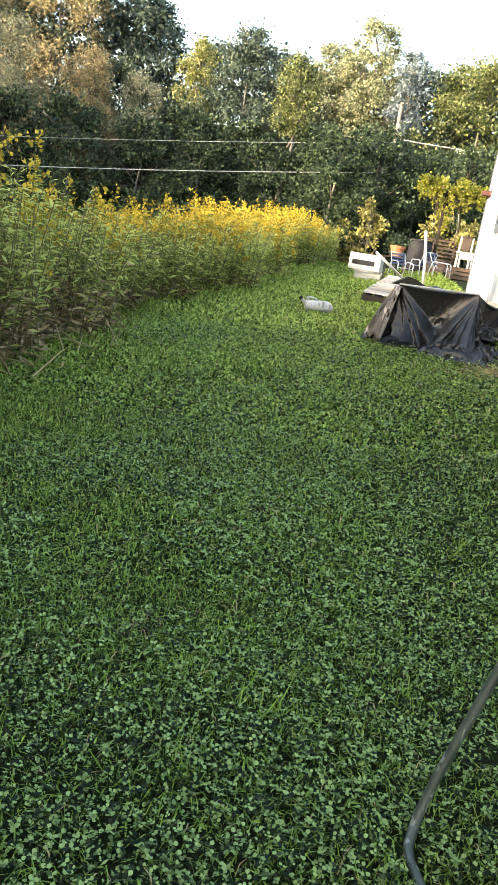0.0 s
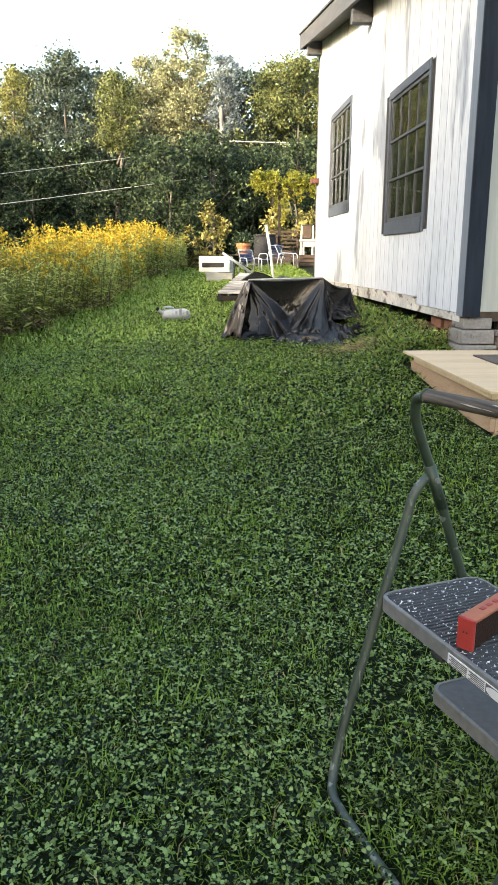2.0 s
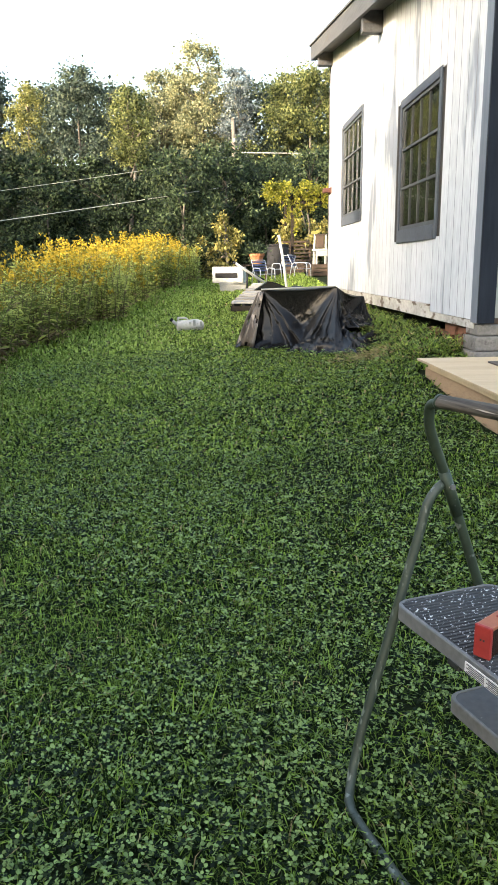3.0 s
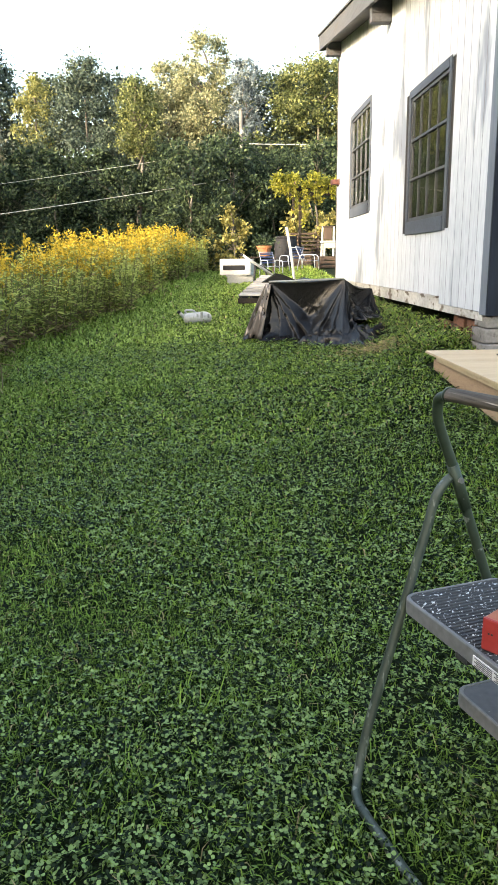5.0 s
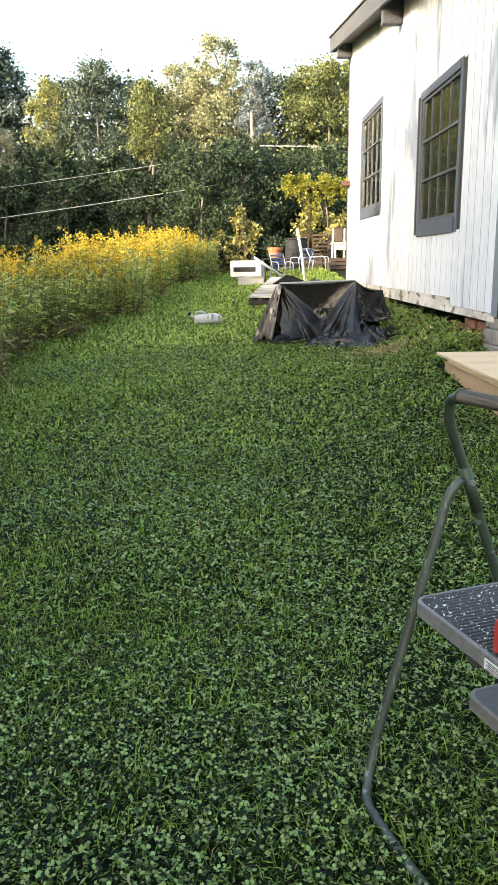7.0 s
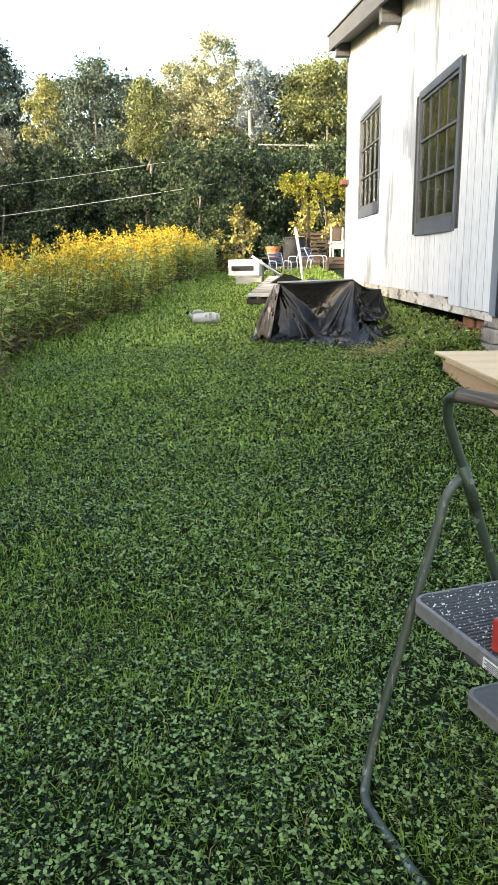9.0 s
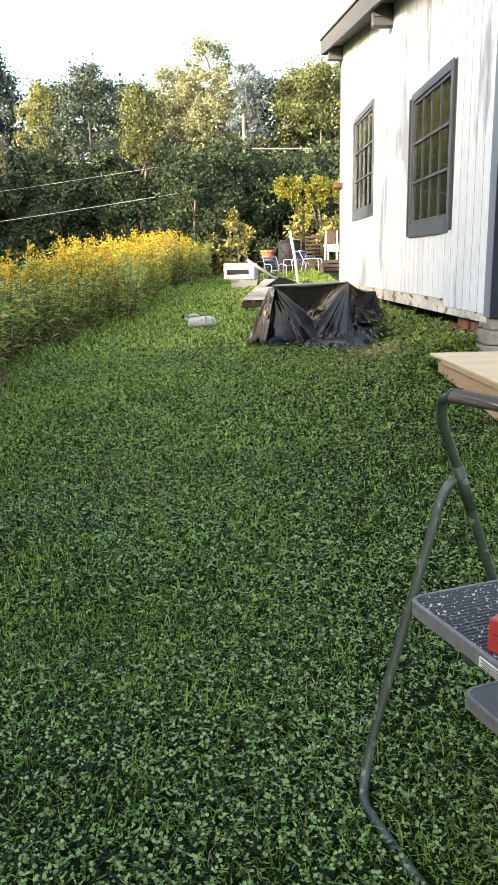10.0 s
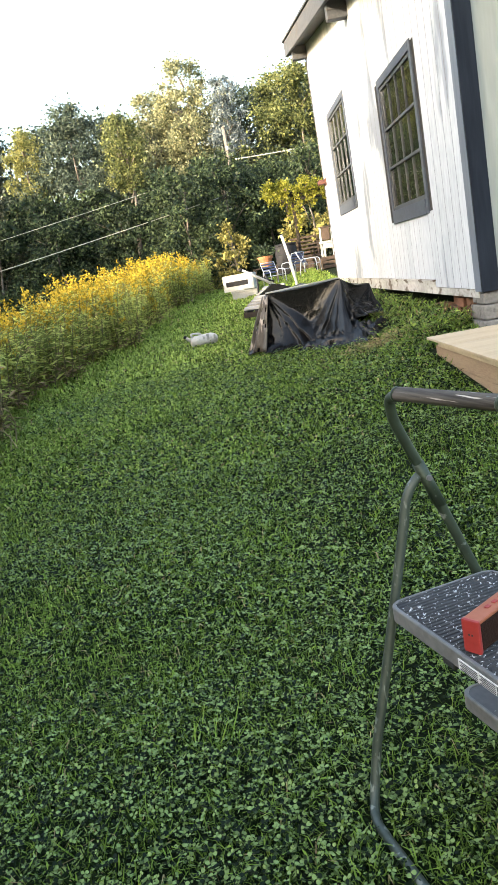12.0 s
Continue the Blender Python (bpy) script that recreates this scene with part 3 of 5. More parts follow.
def build_deck():
    d = thing("wooden_deck", "low unpainted plywood entry deck on a lumber frame", "deck", (0, 0, 0))
    x0, x1, y0, y1, z = 1.625, 3.4, 4.02, 5.84, 0.585
    part("deck_board", box(x0 - 0.03, x1, y0 - 0.03, y0 + 1.19, z - 0.018, z, 0.003), M_PLY, d, "pale plywood sheet")
    part("deck_board", box(x0 - 0.03, x1, y0 + 1.194, y1, z - 0.018, z, 0.003), M_PLY, d)
    part("edge_board", box(x0 - 0.012, x0 + 0.03, y0 + 0.0, y1 - 0.25, z - 0.052, z - 0.019, 0.003), M_PLY, d)
    part("rim_joist", box(x0 + 0.006, x0 + 0.044, y0 + 0.04, y1 - 0.12, z - 0.17, z - 0.054, 0.003), M_LUMBER, d)
    part("rim_joist", box(x0 + 0.3, x1, y0 + 0.25, y0 + 0.288, z - 0.10, z - 0.019, 0.003), M_LUMBER, d)
    part("under_rail", box(x0 + 0.010, x0 + 0.040, y0 + 0.042, y1 - 0.6, z - 0.25, z - 0.174, 0.003), M_LUMBER, d)
    for px, py in ((x0 + 0.04, y0 + 0.04), (x0 + 0.04, y1 - 0.15), (x0 + 0.42, y0 + 0.06), (x1 - 0.12, y0 + 0.06), (x1 - 0.12, y1 - 0.15)):
        part("post", box(px, px + 0.088, py, py + 0.088, float(ground(px, py)) - 0.04, z - 0.02, 0.004), M_LUMBER, d)
    m = thing("doormat", "dark brown rubber doormat lying on the deck", "doormat", (0, 0, z))
    part("mat", box(2.03, 2.75, 4.70, 5.48, 0.0005, 0.012, 0.004), M_MAT, m)
    part("border", prism([(2.05, 0.0121), (2.73, 0.0121), (2.73, 0.016), (2.05, 0.016)], 4.715, 4.745, "y"), M_MAT, m)


build_deck()


# ---- folding step stool ----
def build_stool():
    """Local axes: x towards the stool's front, y along its width away from the viewer, z up; the far rear corner of the top step is at y = 0."""
    ux = Vector((0.9484, 0.317, 0))
    s = tagged(new("step_stool"), "worn green-grey steel folding step stool with two ribbed treads", "step stool")
    s.matrix_basis = Matrix.Translation((0.431, 1.645, 0.0)) @ Matrix.Rotation(math.atan2(ux.y, ux.x), 4, "Z")
    W = -0.53
    r = 0.0125
    # front frame, leaning back, with the hand rail as its top
    far, near = 0.028, W - 0.028
    hand = [(0.462, far, 0.015), (0.254, far, 0.515), (0.151, far, 0.780), (0.087, far, 0.928), (0.076, far - 0.015, 0.988), (0.080, far - 0.10, 0.9985)]
    part("front_leg", tube(rounded(hand, 4, 0.3), r, 12), M_TUBE, s)
    part("front_leg", tube(rounded([(x, W - y, z) for x, y, z in hand[:-1]] + [(0.086, -0.40, 1.012), (0.085, -0.34, 1.012)], 4, 0.3), r, 12), M_TUBE, s)
    rail = part("hand_rail", tube([(0.079 + 0.0002 * k, far - 0.045 - 0.01 * k, 0.9975 + 0.0004 * k) for k in range(37)], 0.0165, 12, 0.85), M_GRIP, s, "pale worn grip on the hand rail", True)
    for yy, rx, rz in ((far - 0.05, 0.079, 0.9975), (-0.375, 0.086, 1.0125)):
        part("grip_ring", tube([(rx, yy - 0.004, rz), (rx, yy + 0.004, rz)], 0.018, 12, 0.88), M_TUBE, rail)
    part("front_bar", tube([(0.462, far, 0.022), (0.462, near, 0.022)], 0.009, 8), M_TUBE, s)
    # rear legs: one bent bar lying on the ground between them
    out = far + 0.006
    bar = [Vector(p) for p in ((0.158, out, 0.782), (0.142, out, 0.783), (0.127, out, 0.774), (0.109, out, 0.755), (0.097, out, 0.735), (0.089, out, 0.709), (0.082, out, 0.678),
                               (-0.038, 0.031, 0.274), (-0.080, 0.018, 0.163), (-0.104, 0.010, 0.078), (-0.122, -0.008, 0.038), (-0.138, -0.034, 0.022), (-0.149, -0.070, 0.020), (-0.152, -0.13, 0.020), (-0.154, W / 2, 0.020))]
    bar = bar + [Vector((p.x, W - p.y, p.z)) for p in bar[::-1][1:]]
    part("rear_leg", tube(bar, r * 0.95, 12), M_SCUFF_SKY, s, "scuffed rear leg bent along the ground, sky sheen in its colour")
    for y in (far - 0.012, W - far + 0.012):
        part("rivet", tube([(0.152, y - 0.008, 0.777), (0.152, y + 0.001, 0.777)], 0.007, 10), M_RIM, s)
        part("side_brace", tube([(0.095, y, 0.49), (0.24, y, 0.25)], 0.007, 8, 0.5), M_TUBE, s)
        part("sleeve", tube([(0.136, y + 0.012, 0.815), (0.182, y + 0.012, 0.70)], 0.0145, 12), M_TUBE, s, "pressed steel sleeve at the hinge")
    # treads
    build_tread(s, -0.006, 0.29, 0.008, W, 0.51, 0.036, M_TREAD, True)
    build_tread(s, 0.120, 0.39, -0.046, W + 0.04, 0.262, 0.036, M_STEP, False)
    # warning label on the rear edge of the top step
    lab = part("warning_label", box(-0.0085, -0.0062, -0.462, -0.275, 0.476, 0.499), M_LABEL, s, "pale warning label with an oval mark")
    for c, (a, b) in enumerate(((-0.338, -0.281), (-0.392, -0.344))):
        for k in range(5):
            part("print_bar", box(-0.0092, -0.0086, a, b - 0.006 * (k % 2), 0.4775 + k * 0.0042, 0.4797 + k * 0.0042), M_INK, lab)
    ring = [(-0.428 + 0.030 * math.cos(6.2832 * k / 20), 0.4865 + 0.010 * math.sin(6.2832 * k / 20)) for k in range(20)]
    part("frame_mark", box(-0.0090, -0.0086, -0.460, -0.396, 0.477, 0.498), M_INK, lab)
    part("oval_mark", prism(ring, -0.0096, -0.0091), M_LABEL, lab)
    part("latch", box(-0.008, 0.006, -0.255, -0.215, 0.462, 0.476, 0.003), M_BLACK, s)


def build_tread(s, x0, x1, ya, yb, z, h, mat, ribs):
    rad = 0.035
    ring = []
    for cx, cy, a0 in ((x1 - rad, ya - rad, 0), (x0 + rad, ya - rad, 90), (x0 + rad, yb + rad, 180), (x1 - rad, yb + rad, 270)):
        for k in range(7):
            a = radians(a0 + k * 15)
            ring.append((cx + rad * math.cos(a), cy + rad * math.sin(a)))
    cx, cy = (x0 + x1) / 2, (ya + yb) / 2
    inset = [(cx + (x - cx) * (1 - 0.008 / (x1 - x0) * 2), cy + (y - cy) * (1 - 0.008 / (ya - yb) * 2)) for x, y in ring]
    rim = bmesh.new()
    prof = [(ring, z - h), (ring, z - 0.003), (None, z), (inset, z), (inset, z - 0.006)]
    loops = []
    for r_, zz in prof:
        pts = r_ if r_ is not None else [((a[0] * 0.7 + b[0] * 0.3), (a[1] * 0.7 + b[1] * 0.3)) for a, b in zip(ring, inset)]
        loops.append([rim.verts.new((x, y, zz)) for x, y in pts])
    for a, b in zip(loops, loops[1:]):
        for k in range(len(ring)):
            rim.faces.new((a[k], a[(k + 1) % len(ring)], b[(k + 1) % len(ring)], b[k]))
    rim.faces.new(loops[0][::-1])
    t = part("tread", rim, M_RIM, s, "grey step with a pale rolled rim")
    pad = prism([(cx + (x - cx) * 0.998, cy + (y - cy) * 0.998) for x, y in inset], z - 0.0055, z - 0.0025, "z")
    if ribs:
        n = 38
        for k in range(n):
            y = yb + 0.014 + (ya - yb - 0.028) * (k + 0.2) / n
            e = 0.010 + max(0, rad * 0.4 - min(y - yb, ya - y)) * 0.8
            w = (ya - yb - 0.028) / n * 0.55
            prism([(y, z - 0.0026), (y + w, z - 0.0026), (y + w * 0.8, z + 0.0004), (y + w * 0.2, z + 0.0004)], x0 + e + 0.003, x1 - e - 0.003, bm=pad)
    part("tread_pad", pad, mat, t, "ribbed dark grey pad spattered with white paint" if ribs else "smooth dark grey pad")


build_stool()


def build_speaker():
    """A small red box standing on its long edge on the top step."""
    s = thing("portable_speaker", "small red portable speaker standing on the stool's top step", "speaker", (0.538, 1.368, 0.512), 40)
    # local x: along its length, y: its thickness
    L, T, H = 0.215, 0.036, 0.071
    part("body", box(0.006, L - 0.006, -T / 2, T / 2, 0.002, H - 0.004, 0.007), M_MESH, s, "dark red fabric-like grille")
    part("top_strip", box(0.004, L - 0.004, -T / 2 - 0.001, T / 2 + 0.001, H - 0.009, H, 0.004), M_ORANGE, s, "orange-red top with raised buttons")
    for x in (0.0, L - 0.010):
        part("end_cap", box(x, x + 0.010, -T / 2 - 0.0015, T / 2 + 0.0015, 0.0, H + 0.0005, 0.004), M_REDEND, s, "red end cap")
    for k in range(4):
        part("button", box(0.06 + k * 0.026, 0.074 + k * 0.026, -0.005, 0.005, H, H + 0.002, 0.001), M_REDEND, s)
    for k in range(2):
        part("port_mark", box(-0.0008, 0.0004, -0.006 + k * 0.007, -0.002 + k * 0.007, 0.038, 0.042), M_BLACK, s)


build_speaker()


# ---- covered stack under the black tarp ----
def gz0(x, y):
    return float(ground(x, y))


def build_tarp():
    t = tagged(new("tarp_covered_stack"), "low stack covered by a creased black plastic tarp on the grass", "tarp")
    top = [(0.52, 8.20), (1.27, 7.86), (1.62, 8.22), (0.95, 8.80)]
    low = [(0.31, 8.26), (1.22, 7.42), (1.72, 8.10), (0.95, 9.0)]
    n_side, n_h = 130, 64
    verts, faces = [], []

    def along(poly, s):
        k, f = int(s) % 4, s - int(s)
        a, b = Vector(poly[k]), Vector(poly[(k + 1) % 4])
        return a.lerp(b, f)

    def crease(s, v):
        """Sharp folds that fan out downwards from the two corners of each side, and slack puckers lower down."""
        f = s - int(s)
        here = Vector((f * 0.9, v * 0.65))
        out = 0.0
        for k, ef, ev in ((0, 0.06, 1.0), (0, 0.22, 0.98), (0, 0.36, 0.95), (0, 0.50, 0.72), (0, 0.30, 0.55), (1, 0.62, 0.92), (1, 0.74, 0.70), (1, 0.84, 0.85), (1, 0.94, 1.0)):
            a, b = Vector((k * 0.9, 0.0)), Vector((ef * 0.9, ev * 0.65))
            t_ = (here - a).dot(b - a) / (b - a).length_squared
            off = (here - a.lerp(b, t_)).length + 0.004 * noise.noise((k * 5 + ef * 9, t_ * 5, int(s)))
            t_ = min(1.0, max(0.0, t_))
            fade = min(1.0, 6 * (1.15 - t_))
            out = max(out, (0.018 + 0.09 * t_) * max(0.0, 1 - off / (0.018 + 0.045 * t_)) * fade)
        low = max(0.0, v - 0.45)
        out += 0.15 * low * (1 - 2.4 * abs(noise.noise((s * 4.0 + v * 1.5, v * 3.0, 2.0))))
        out += 0.004 * (1 - 2 * abs(noise.noise((s * 9.0 - v * 4, v * 5, 5.0)))) * min(1, 1.5 * v)
        out += 0.006 * max(0.0, 1 - 5 * abs(noise.noise((s * 7.0 + v * 3, v * 4.5, 11.0)))) * min(1, 2 * v)
        return out

    N = 4 * n_side
    for h in range(n_h + 1):
        v = h / n_h
        for i in range(N):
            s = 4 * i / N
            f = s - int(s)
            p = along(top, s).lerp(along(low, s), v ** 1.4)
            mid = (Vector((1.06, 8.22)) - p).normalized()
            sink = 0.13 * math.sin(math.pi * f) ** 0.8 * min(1, 1.6 * v)
            p = p + mid * (sink - crease(s, v) * (0.6 + 0.4 * math.sin(math.pi * f)))
            g_here = float(ground(p.x, p.y))
            drop = 0.115 * math.sin(math.pi * min(1, max(0.0, s - 1) / 2)) if 1 < s < 3 else 0.0
            tz = 1.055 + 0.035 * min(s, 1) * (1 if s < 3 else 4 - s) - drop - 0.015 * math.sin(math.pi * f)
            hem = 0.02 + 0.05 * abs(noise.noise((s * 4, 9, 1))) + (0.16 * max(0, math.sin(math.pi * (s - 1))) if 1 < s < 2 else 0)
            z = tz + (g_here + hem - tz) * v
            if v > 0.9:
                p = p - mid * (v - 0.9) * 1.3 * (0.6 + noise.noise((s * 5, 3, 3)))
                z = max(z, g_here + 0.012) + 0.03 * noise.noise((s * 14, v * 6, 0))
            verts.append((p.x, p.y, z))
    for h in range(n_h):
        for i in range(N):
            j = (i + 1) % N
            faces.append((h * N + i, (h + 1) * N + i, (h + 1) * N + j, h * N + j))
    # sagging top
    c0 = len(verts)
    rings = 6
    centre = Vector((1.06, 8.22))
    for k in range(1, rings):
        for i in range(N):
            p = along(top, 4 * i / N)
            q = p.lerp(centre, k / rings)
            z = verts[i][2] * (1 - k / rings) + 1.06 * k / rings + 0.02 * noise.noise((q.x * 4, q.y * 4, 1))
            verts.append((q.x, q.y, z))
    verts.append((centre.x, centre.y, 1.06))
    prev = list(range(N))
    for k in range(1, rings):
        cur = [c0 + (k - 1) * N + i for i in range(N)]
        for i in range(N):
            faces.append((prev[i], prev[(i + 1) % N], cur[(i + 1) % N], cur[i]))
        prev = cur
    for i in range(N):
        faces.append((prev[i], prev[(i + 1) % N], len(verts) - 1))
    me = bpy.data.meshes.new("sheet")
    me.from_pydata(verts, [], faces)
    me.materials.append(M_TARP)
    me.polygons.foreach_set("use_smooth", [True] * len(faces))
    sheet = new("sheet", me)
    sheet.parent = t
    mod = sheet.modifiers.new("thick", "SOLIDIFY")
    mod.thickness = 0.004
    # a paler torn end of an older sheet hanging at the corner
    bm = bmesh.new()
    rows = []
    for h in range(15):
        v = h / 14
        row = []
        for i in range(13):
            u = i / 12
            a, b = Vector((0.49, 8.26, 1.03)), Vector((0.55, 8.16, 1.04))
            c, d = Vector((0.25, 8.32, 0.46)), Vector((0.43, 8.06, 0.46))
            p = a.lerp(b, u).lerp(c.lerp(d, u), v)
            fold = 0.05 * noise.noise((u * 5, v * 0.8, 3)) + 0.02 * noise.noise((u * 12, v * 2, 7))
            p += Vector((-0.55, -0.8, 0.1)).normalized() * (0.03 + fold * (0.4 + v))
            row.append(bm.verts.new(p))
        rows.append(row)
    for a, b in zip(rows, rows[1:]):
        for k in range(12):
            if noise.noise((k * 0.7, rows.index(a) * 0.5, 8)) < 0.42:
                bm.faces.new((a[k], a[k + 1], b[k + 1], b[k])).smooth = True
    old = part("torn_sheet", bm, M_OLDTARP, t, "torn faded brown plastic with pale scuffs")
    mod = old.modifiers.new("thick", "SOLIDIFY")
    mod.thickness = 0.003
    # added pale bar painting the lit top edge, and the dark ridge behind
    part("lit_edge_bar", tube([(0.51, 8.19, 1.062), (0.88, 8.02, 1.078), (1.26, 7.85, 1.094)], 0.009, 8), M_GREYBOX, t, "pale bar standing in for light along the tarp edge")
    part("ridge_flap", prism([(0.0, 0.0), (0.16, 0.10), (0.24, 0.085), (0.44, 0.0)], -0.10, 0.10, "y"), M_TARP, t).matrix_basis = Matrix.Translation((0.46, 8.72, 1.04))
    # the slack end, heaped on the grass
    bm = bmesh.new()
    rows = []
    for a in range(90):
        row = []
        for b in range(60):
            u, w = a / 89, b / 59
            p = Vector((0.74, 7.80)).lerp(Vector((1.46, 7.12)), u) + Vector((0.35, 0.30)) * (w - 0.25) * (0.4 + u)
            p += Vector((noise.noise((u * 6, w * 5, 1)), noise.noise((u * 6, w * 5, 4)))) * 0.06
            rim = min(1, 5 * min(u, 1 - u, w, 1 - w))
            h = (0.02 + 0.09 * (1 - 2.6 * abs(noise.noise((u * 6, w * 5, 7)))) * (0.4 + w) + 0.03 * (1 - 3.2 * abs(noise.noise((u * 13 + 2 * w, w * 9, 3)))) + 0.008 * (1 - 3 * abs(noise.noise((u * 26, w * 20, 5))))) * rim
            row.append(bm.verts.new((p.x, p.y, gz0(p.x, p.y) + 0.012 + max(0, h))))
        rows.append(row)
    for a, b in zip(rows, rows[1:]):
        for k in range(59):
            bm.faces.new((a[k], a[k + 1], b[k + 1], b[k])).smooth = True
    tail = part("slack_end", bm, M_TARP, t)
    tail.modifiers.new("thick", "SOLIDIFY").thickness = 0.004


build_tarp()


# ---- things in the yard ----
def gz(x, y):
    return float(ground(x, y))


def build_bag():
    b = thing("white_jug", "crumpled white plastic jug with dark print lying on the lawn", "jug", (-0.335, 10.22, gz(-0.335, 10.22) + 0.01), 14)
    b.scale = (0.88, 0.88, 0.85)
    bm = bmesh.new()
    prof = [(-0.21, 0.05), (-0.19, 0.085), (-0.10, 0.095), (0.02, 0.10), (0.12, 0.095), (0.19, 0.08), (0.215, 0.045)]
    rings = []
    for k, (x, r) in enumerate(prof):
        rings.append([])
        for j in range(16):
            a = 6.2832 * j / 16
            w = 1 + 0.16 * noise.noise((x * 9, math.cos(a) * 1.5, math.sin(a) * 1.5))
            rings[-1].append(bm.verts.new((x, r * w * math.cos(a), max(0.004, 0.085 + r * w * 0.95 * math.sin(a)))))
    for a, c in zip(rings, rings[1:]):
        for j in range(16):
            bm.faces.new((a[j], a[(j + 1) % 16], c[(j + 1) % 16], c[j])).smooth = True
    bm.faces.new(rings[0][::-1])
    bm.faces.new(rings[-1])
    part("body", bm, M_WHITEPL, b)
    part("handle", tube(rounded([(-0.17, -0.02, 0.15), (-0.20, -0.02, 0.215), (-0.06, -0.01, 0.205), (-0.03, 0, 0.165)], 4), 0.016, 8), M_WHITEPL, b)
    part("neck", tube([(-0.20, 0, 0.10), (-0.25, 0, 0.15), (-0.275, 0, 0.175)], 0.028, 12, r_end=0.022), M_WHITEPL, b)
    part("cap", tube([(-0.272, 0, 0.172), (-0.298, 0, 0.195)], 0.027, 12), M_DARKPL, b, "dark screw cap")
    for k, x in enumerate((-0.09, -0.03, 0.03, 0.09, 0.14)):
        part("print_bar", box(x, x + 0.014 + 0.012 * (k % 3), -0.102, -0.085, 0.085 + 0.025 * (k % 2), 0.12 + 0.03 * (k % 3), 0.002), M_GREYBOX, b)


build_bag()


def build_pallet():
    p = thing("slatted_pallet", "weathered slatted wooden pallet propped on a dark frame", "pallet", (0.27, 12.6, 0), -14)
    zf = lambda y: 0.705 + 0.14 * y  # noqa: E731
    for k in range(7):
        y = 0.02 + k * 0.29
        bm = prism([(y, zf(y)), (y + 0.15, zf(y + 0.15)), (y + 0.15, zf(y + 0.15) + 0.03), (y, zf(y) + 0.022)], 0.0, 0.42)
        part("slat", bm, M_OLDWOOD, p)
    for x in (0.01, 0.19, 0.37):
        part("bearer", prism([(0.0, zf(0) - 0.12), (1.95, zf(1.95) - 0.12), (1.95, zf(1.95) - 0.002), (0.0, zf(0) - 0.002)], x, x + 0.045), M_DARKPL, p)
    part("end_board", prism([(0.0, zf(0) - 0.115), (0.42, zf(0) - 0.115), (0.42, zf(0) - 0.03), (0.0, zf(0) - 0.03)], -0.025, -0.003, "y"), M_DARKPOST, p)
    for x, y in ((0.04, 0.05), (0.34, 0.05), (0.04, 1.85), (0.34, 1.85)):
        part("leg", box(x, x + 0.05, y, y + 0.05, gz(0.3 + x, 13 + y) - 0.02, zf(y) - 0.091, 0.004), M_DARKPL, p)
    d = thing("leaning_white_bar", "white metal bar leaning across the pallet", "bar")
    part("rod", tube([(0.36, 13.05, 1.37), (0.62, 13.2, 1.20), (0.93, 13.4, 1.00)], 0.022, 8), M_WHITEMETAL, d)
    part("end_plug", tube([(0.34, 13.04, 1.38), (0.36, 13.05, 1.368)], 0.025, 8), M_DARKPL, d)
    w = thing("white_post", "slim white post standing in the yard", "post")
    part("rod", tube([(1.36, 14.0, gz(1.36, 14) - 0.05), (1.27, 14.0, 1.4), (1.19, 14.0, 1.84)], 0.026, 10), M_WHITEMETAL, w)
    part("cap", tube([(1.19, 14.0, 1.838), (1.186, 14.0, 1.856)], 0.029, 10), M_WHITEPL, w)
    f = thing("metal_rack", "dark metal bar rack standing beside the pallet", "rack")
    for a, c in (((0.62, 14.9, 0.70), (0.66, 14.9, 1.22)), ((0.95, 14.9, 0.74), (0.82, 14.9, 1.20)), ((0.66, 14.9, 1.21), (0.98, 14.95, 1.05))):
        part("strut", tube([a, c], 0.018, 8), M_DARKPL, f)


build_pallet()


def build_cooler():
    g = gz(0.28, 16.3)
    b = thing("grey_crate", "grey box used as a base on the grass", "crate", (0.0, 16.0, 0))
    part("body", box(0.12, 0.66, 0.04, 0.52, g - 0.02, 0.975, 0.012), M_GREYBOX, b)
    part("lid_edge", box(0.10, 0.68, 0.02, 0.54, 0.945, 0.978, 0.006), M_GREYBOX, b)
    c = thing("window_air_conditioner", "white boxy appliance with a dark front grille on a crate", "air conditioner", (0.0, 16.08, 0.98), -11)
    part("body", box(-0.03, 0.61, 0.03, 0.50, 0.0, 0.325, 0.02), M_WHITEPL, c)
    part("front_panel", box(-0.035, 0.615, -0.005, 0.028, 0.002, 0.33, 0.012), M_WHITEPL, c)
    gr = part("grille", box(0.03, 0.50, -0.012, -0.006, 0.10, 0.20, 0.002), M_DARKPL, c, "dark grille slot")
    for k in range(4):
        part("slat", box(0.035, 0.495, -0.017, -0.0125, 0.112 + k * 0.022, 0.119 + k * 0.022), M_DARKPL, gr)
    part("side_vent", box(0.612, 0.618, 0.1, 0.4, 0.06, 0.26), M_GREYBOX, c)


build_cooler()


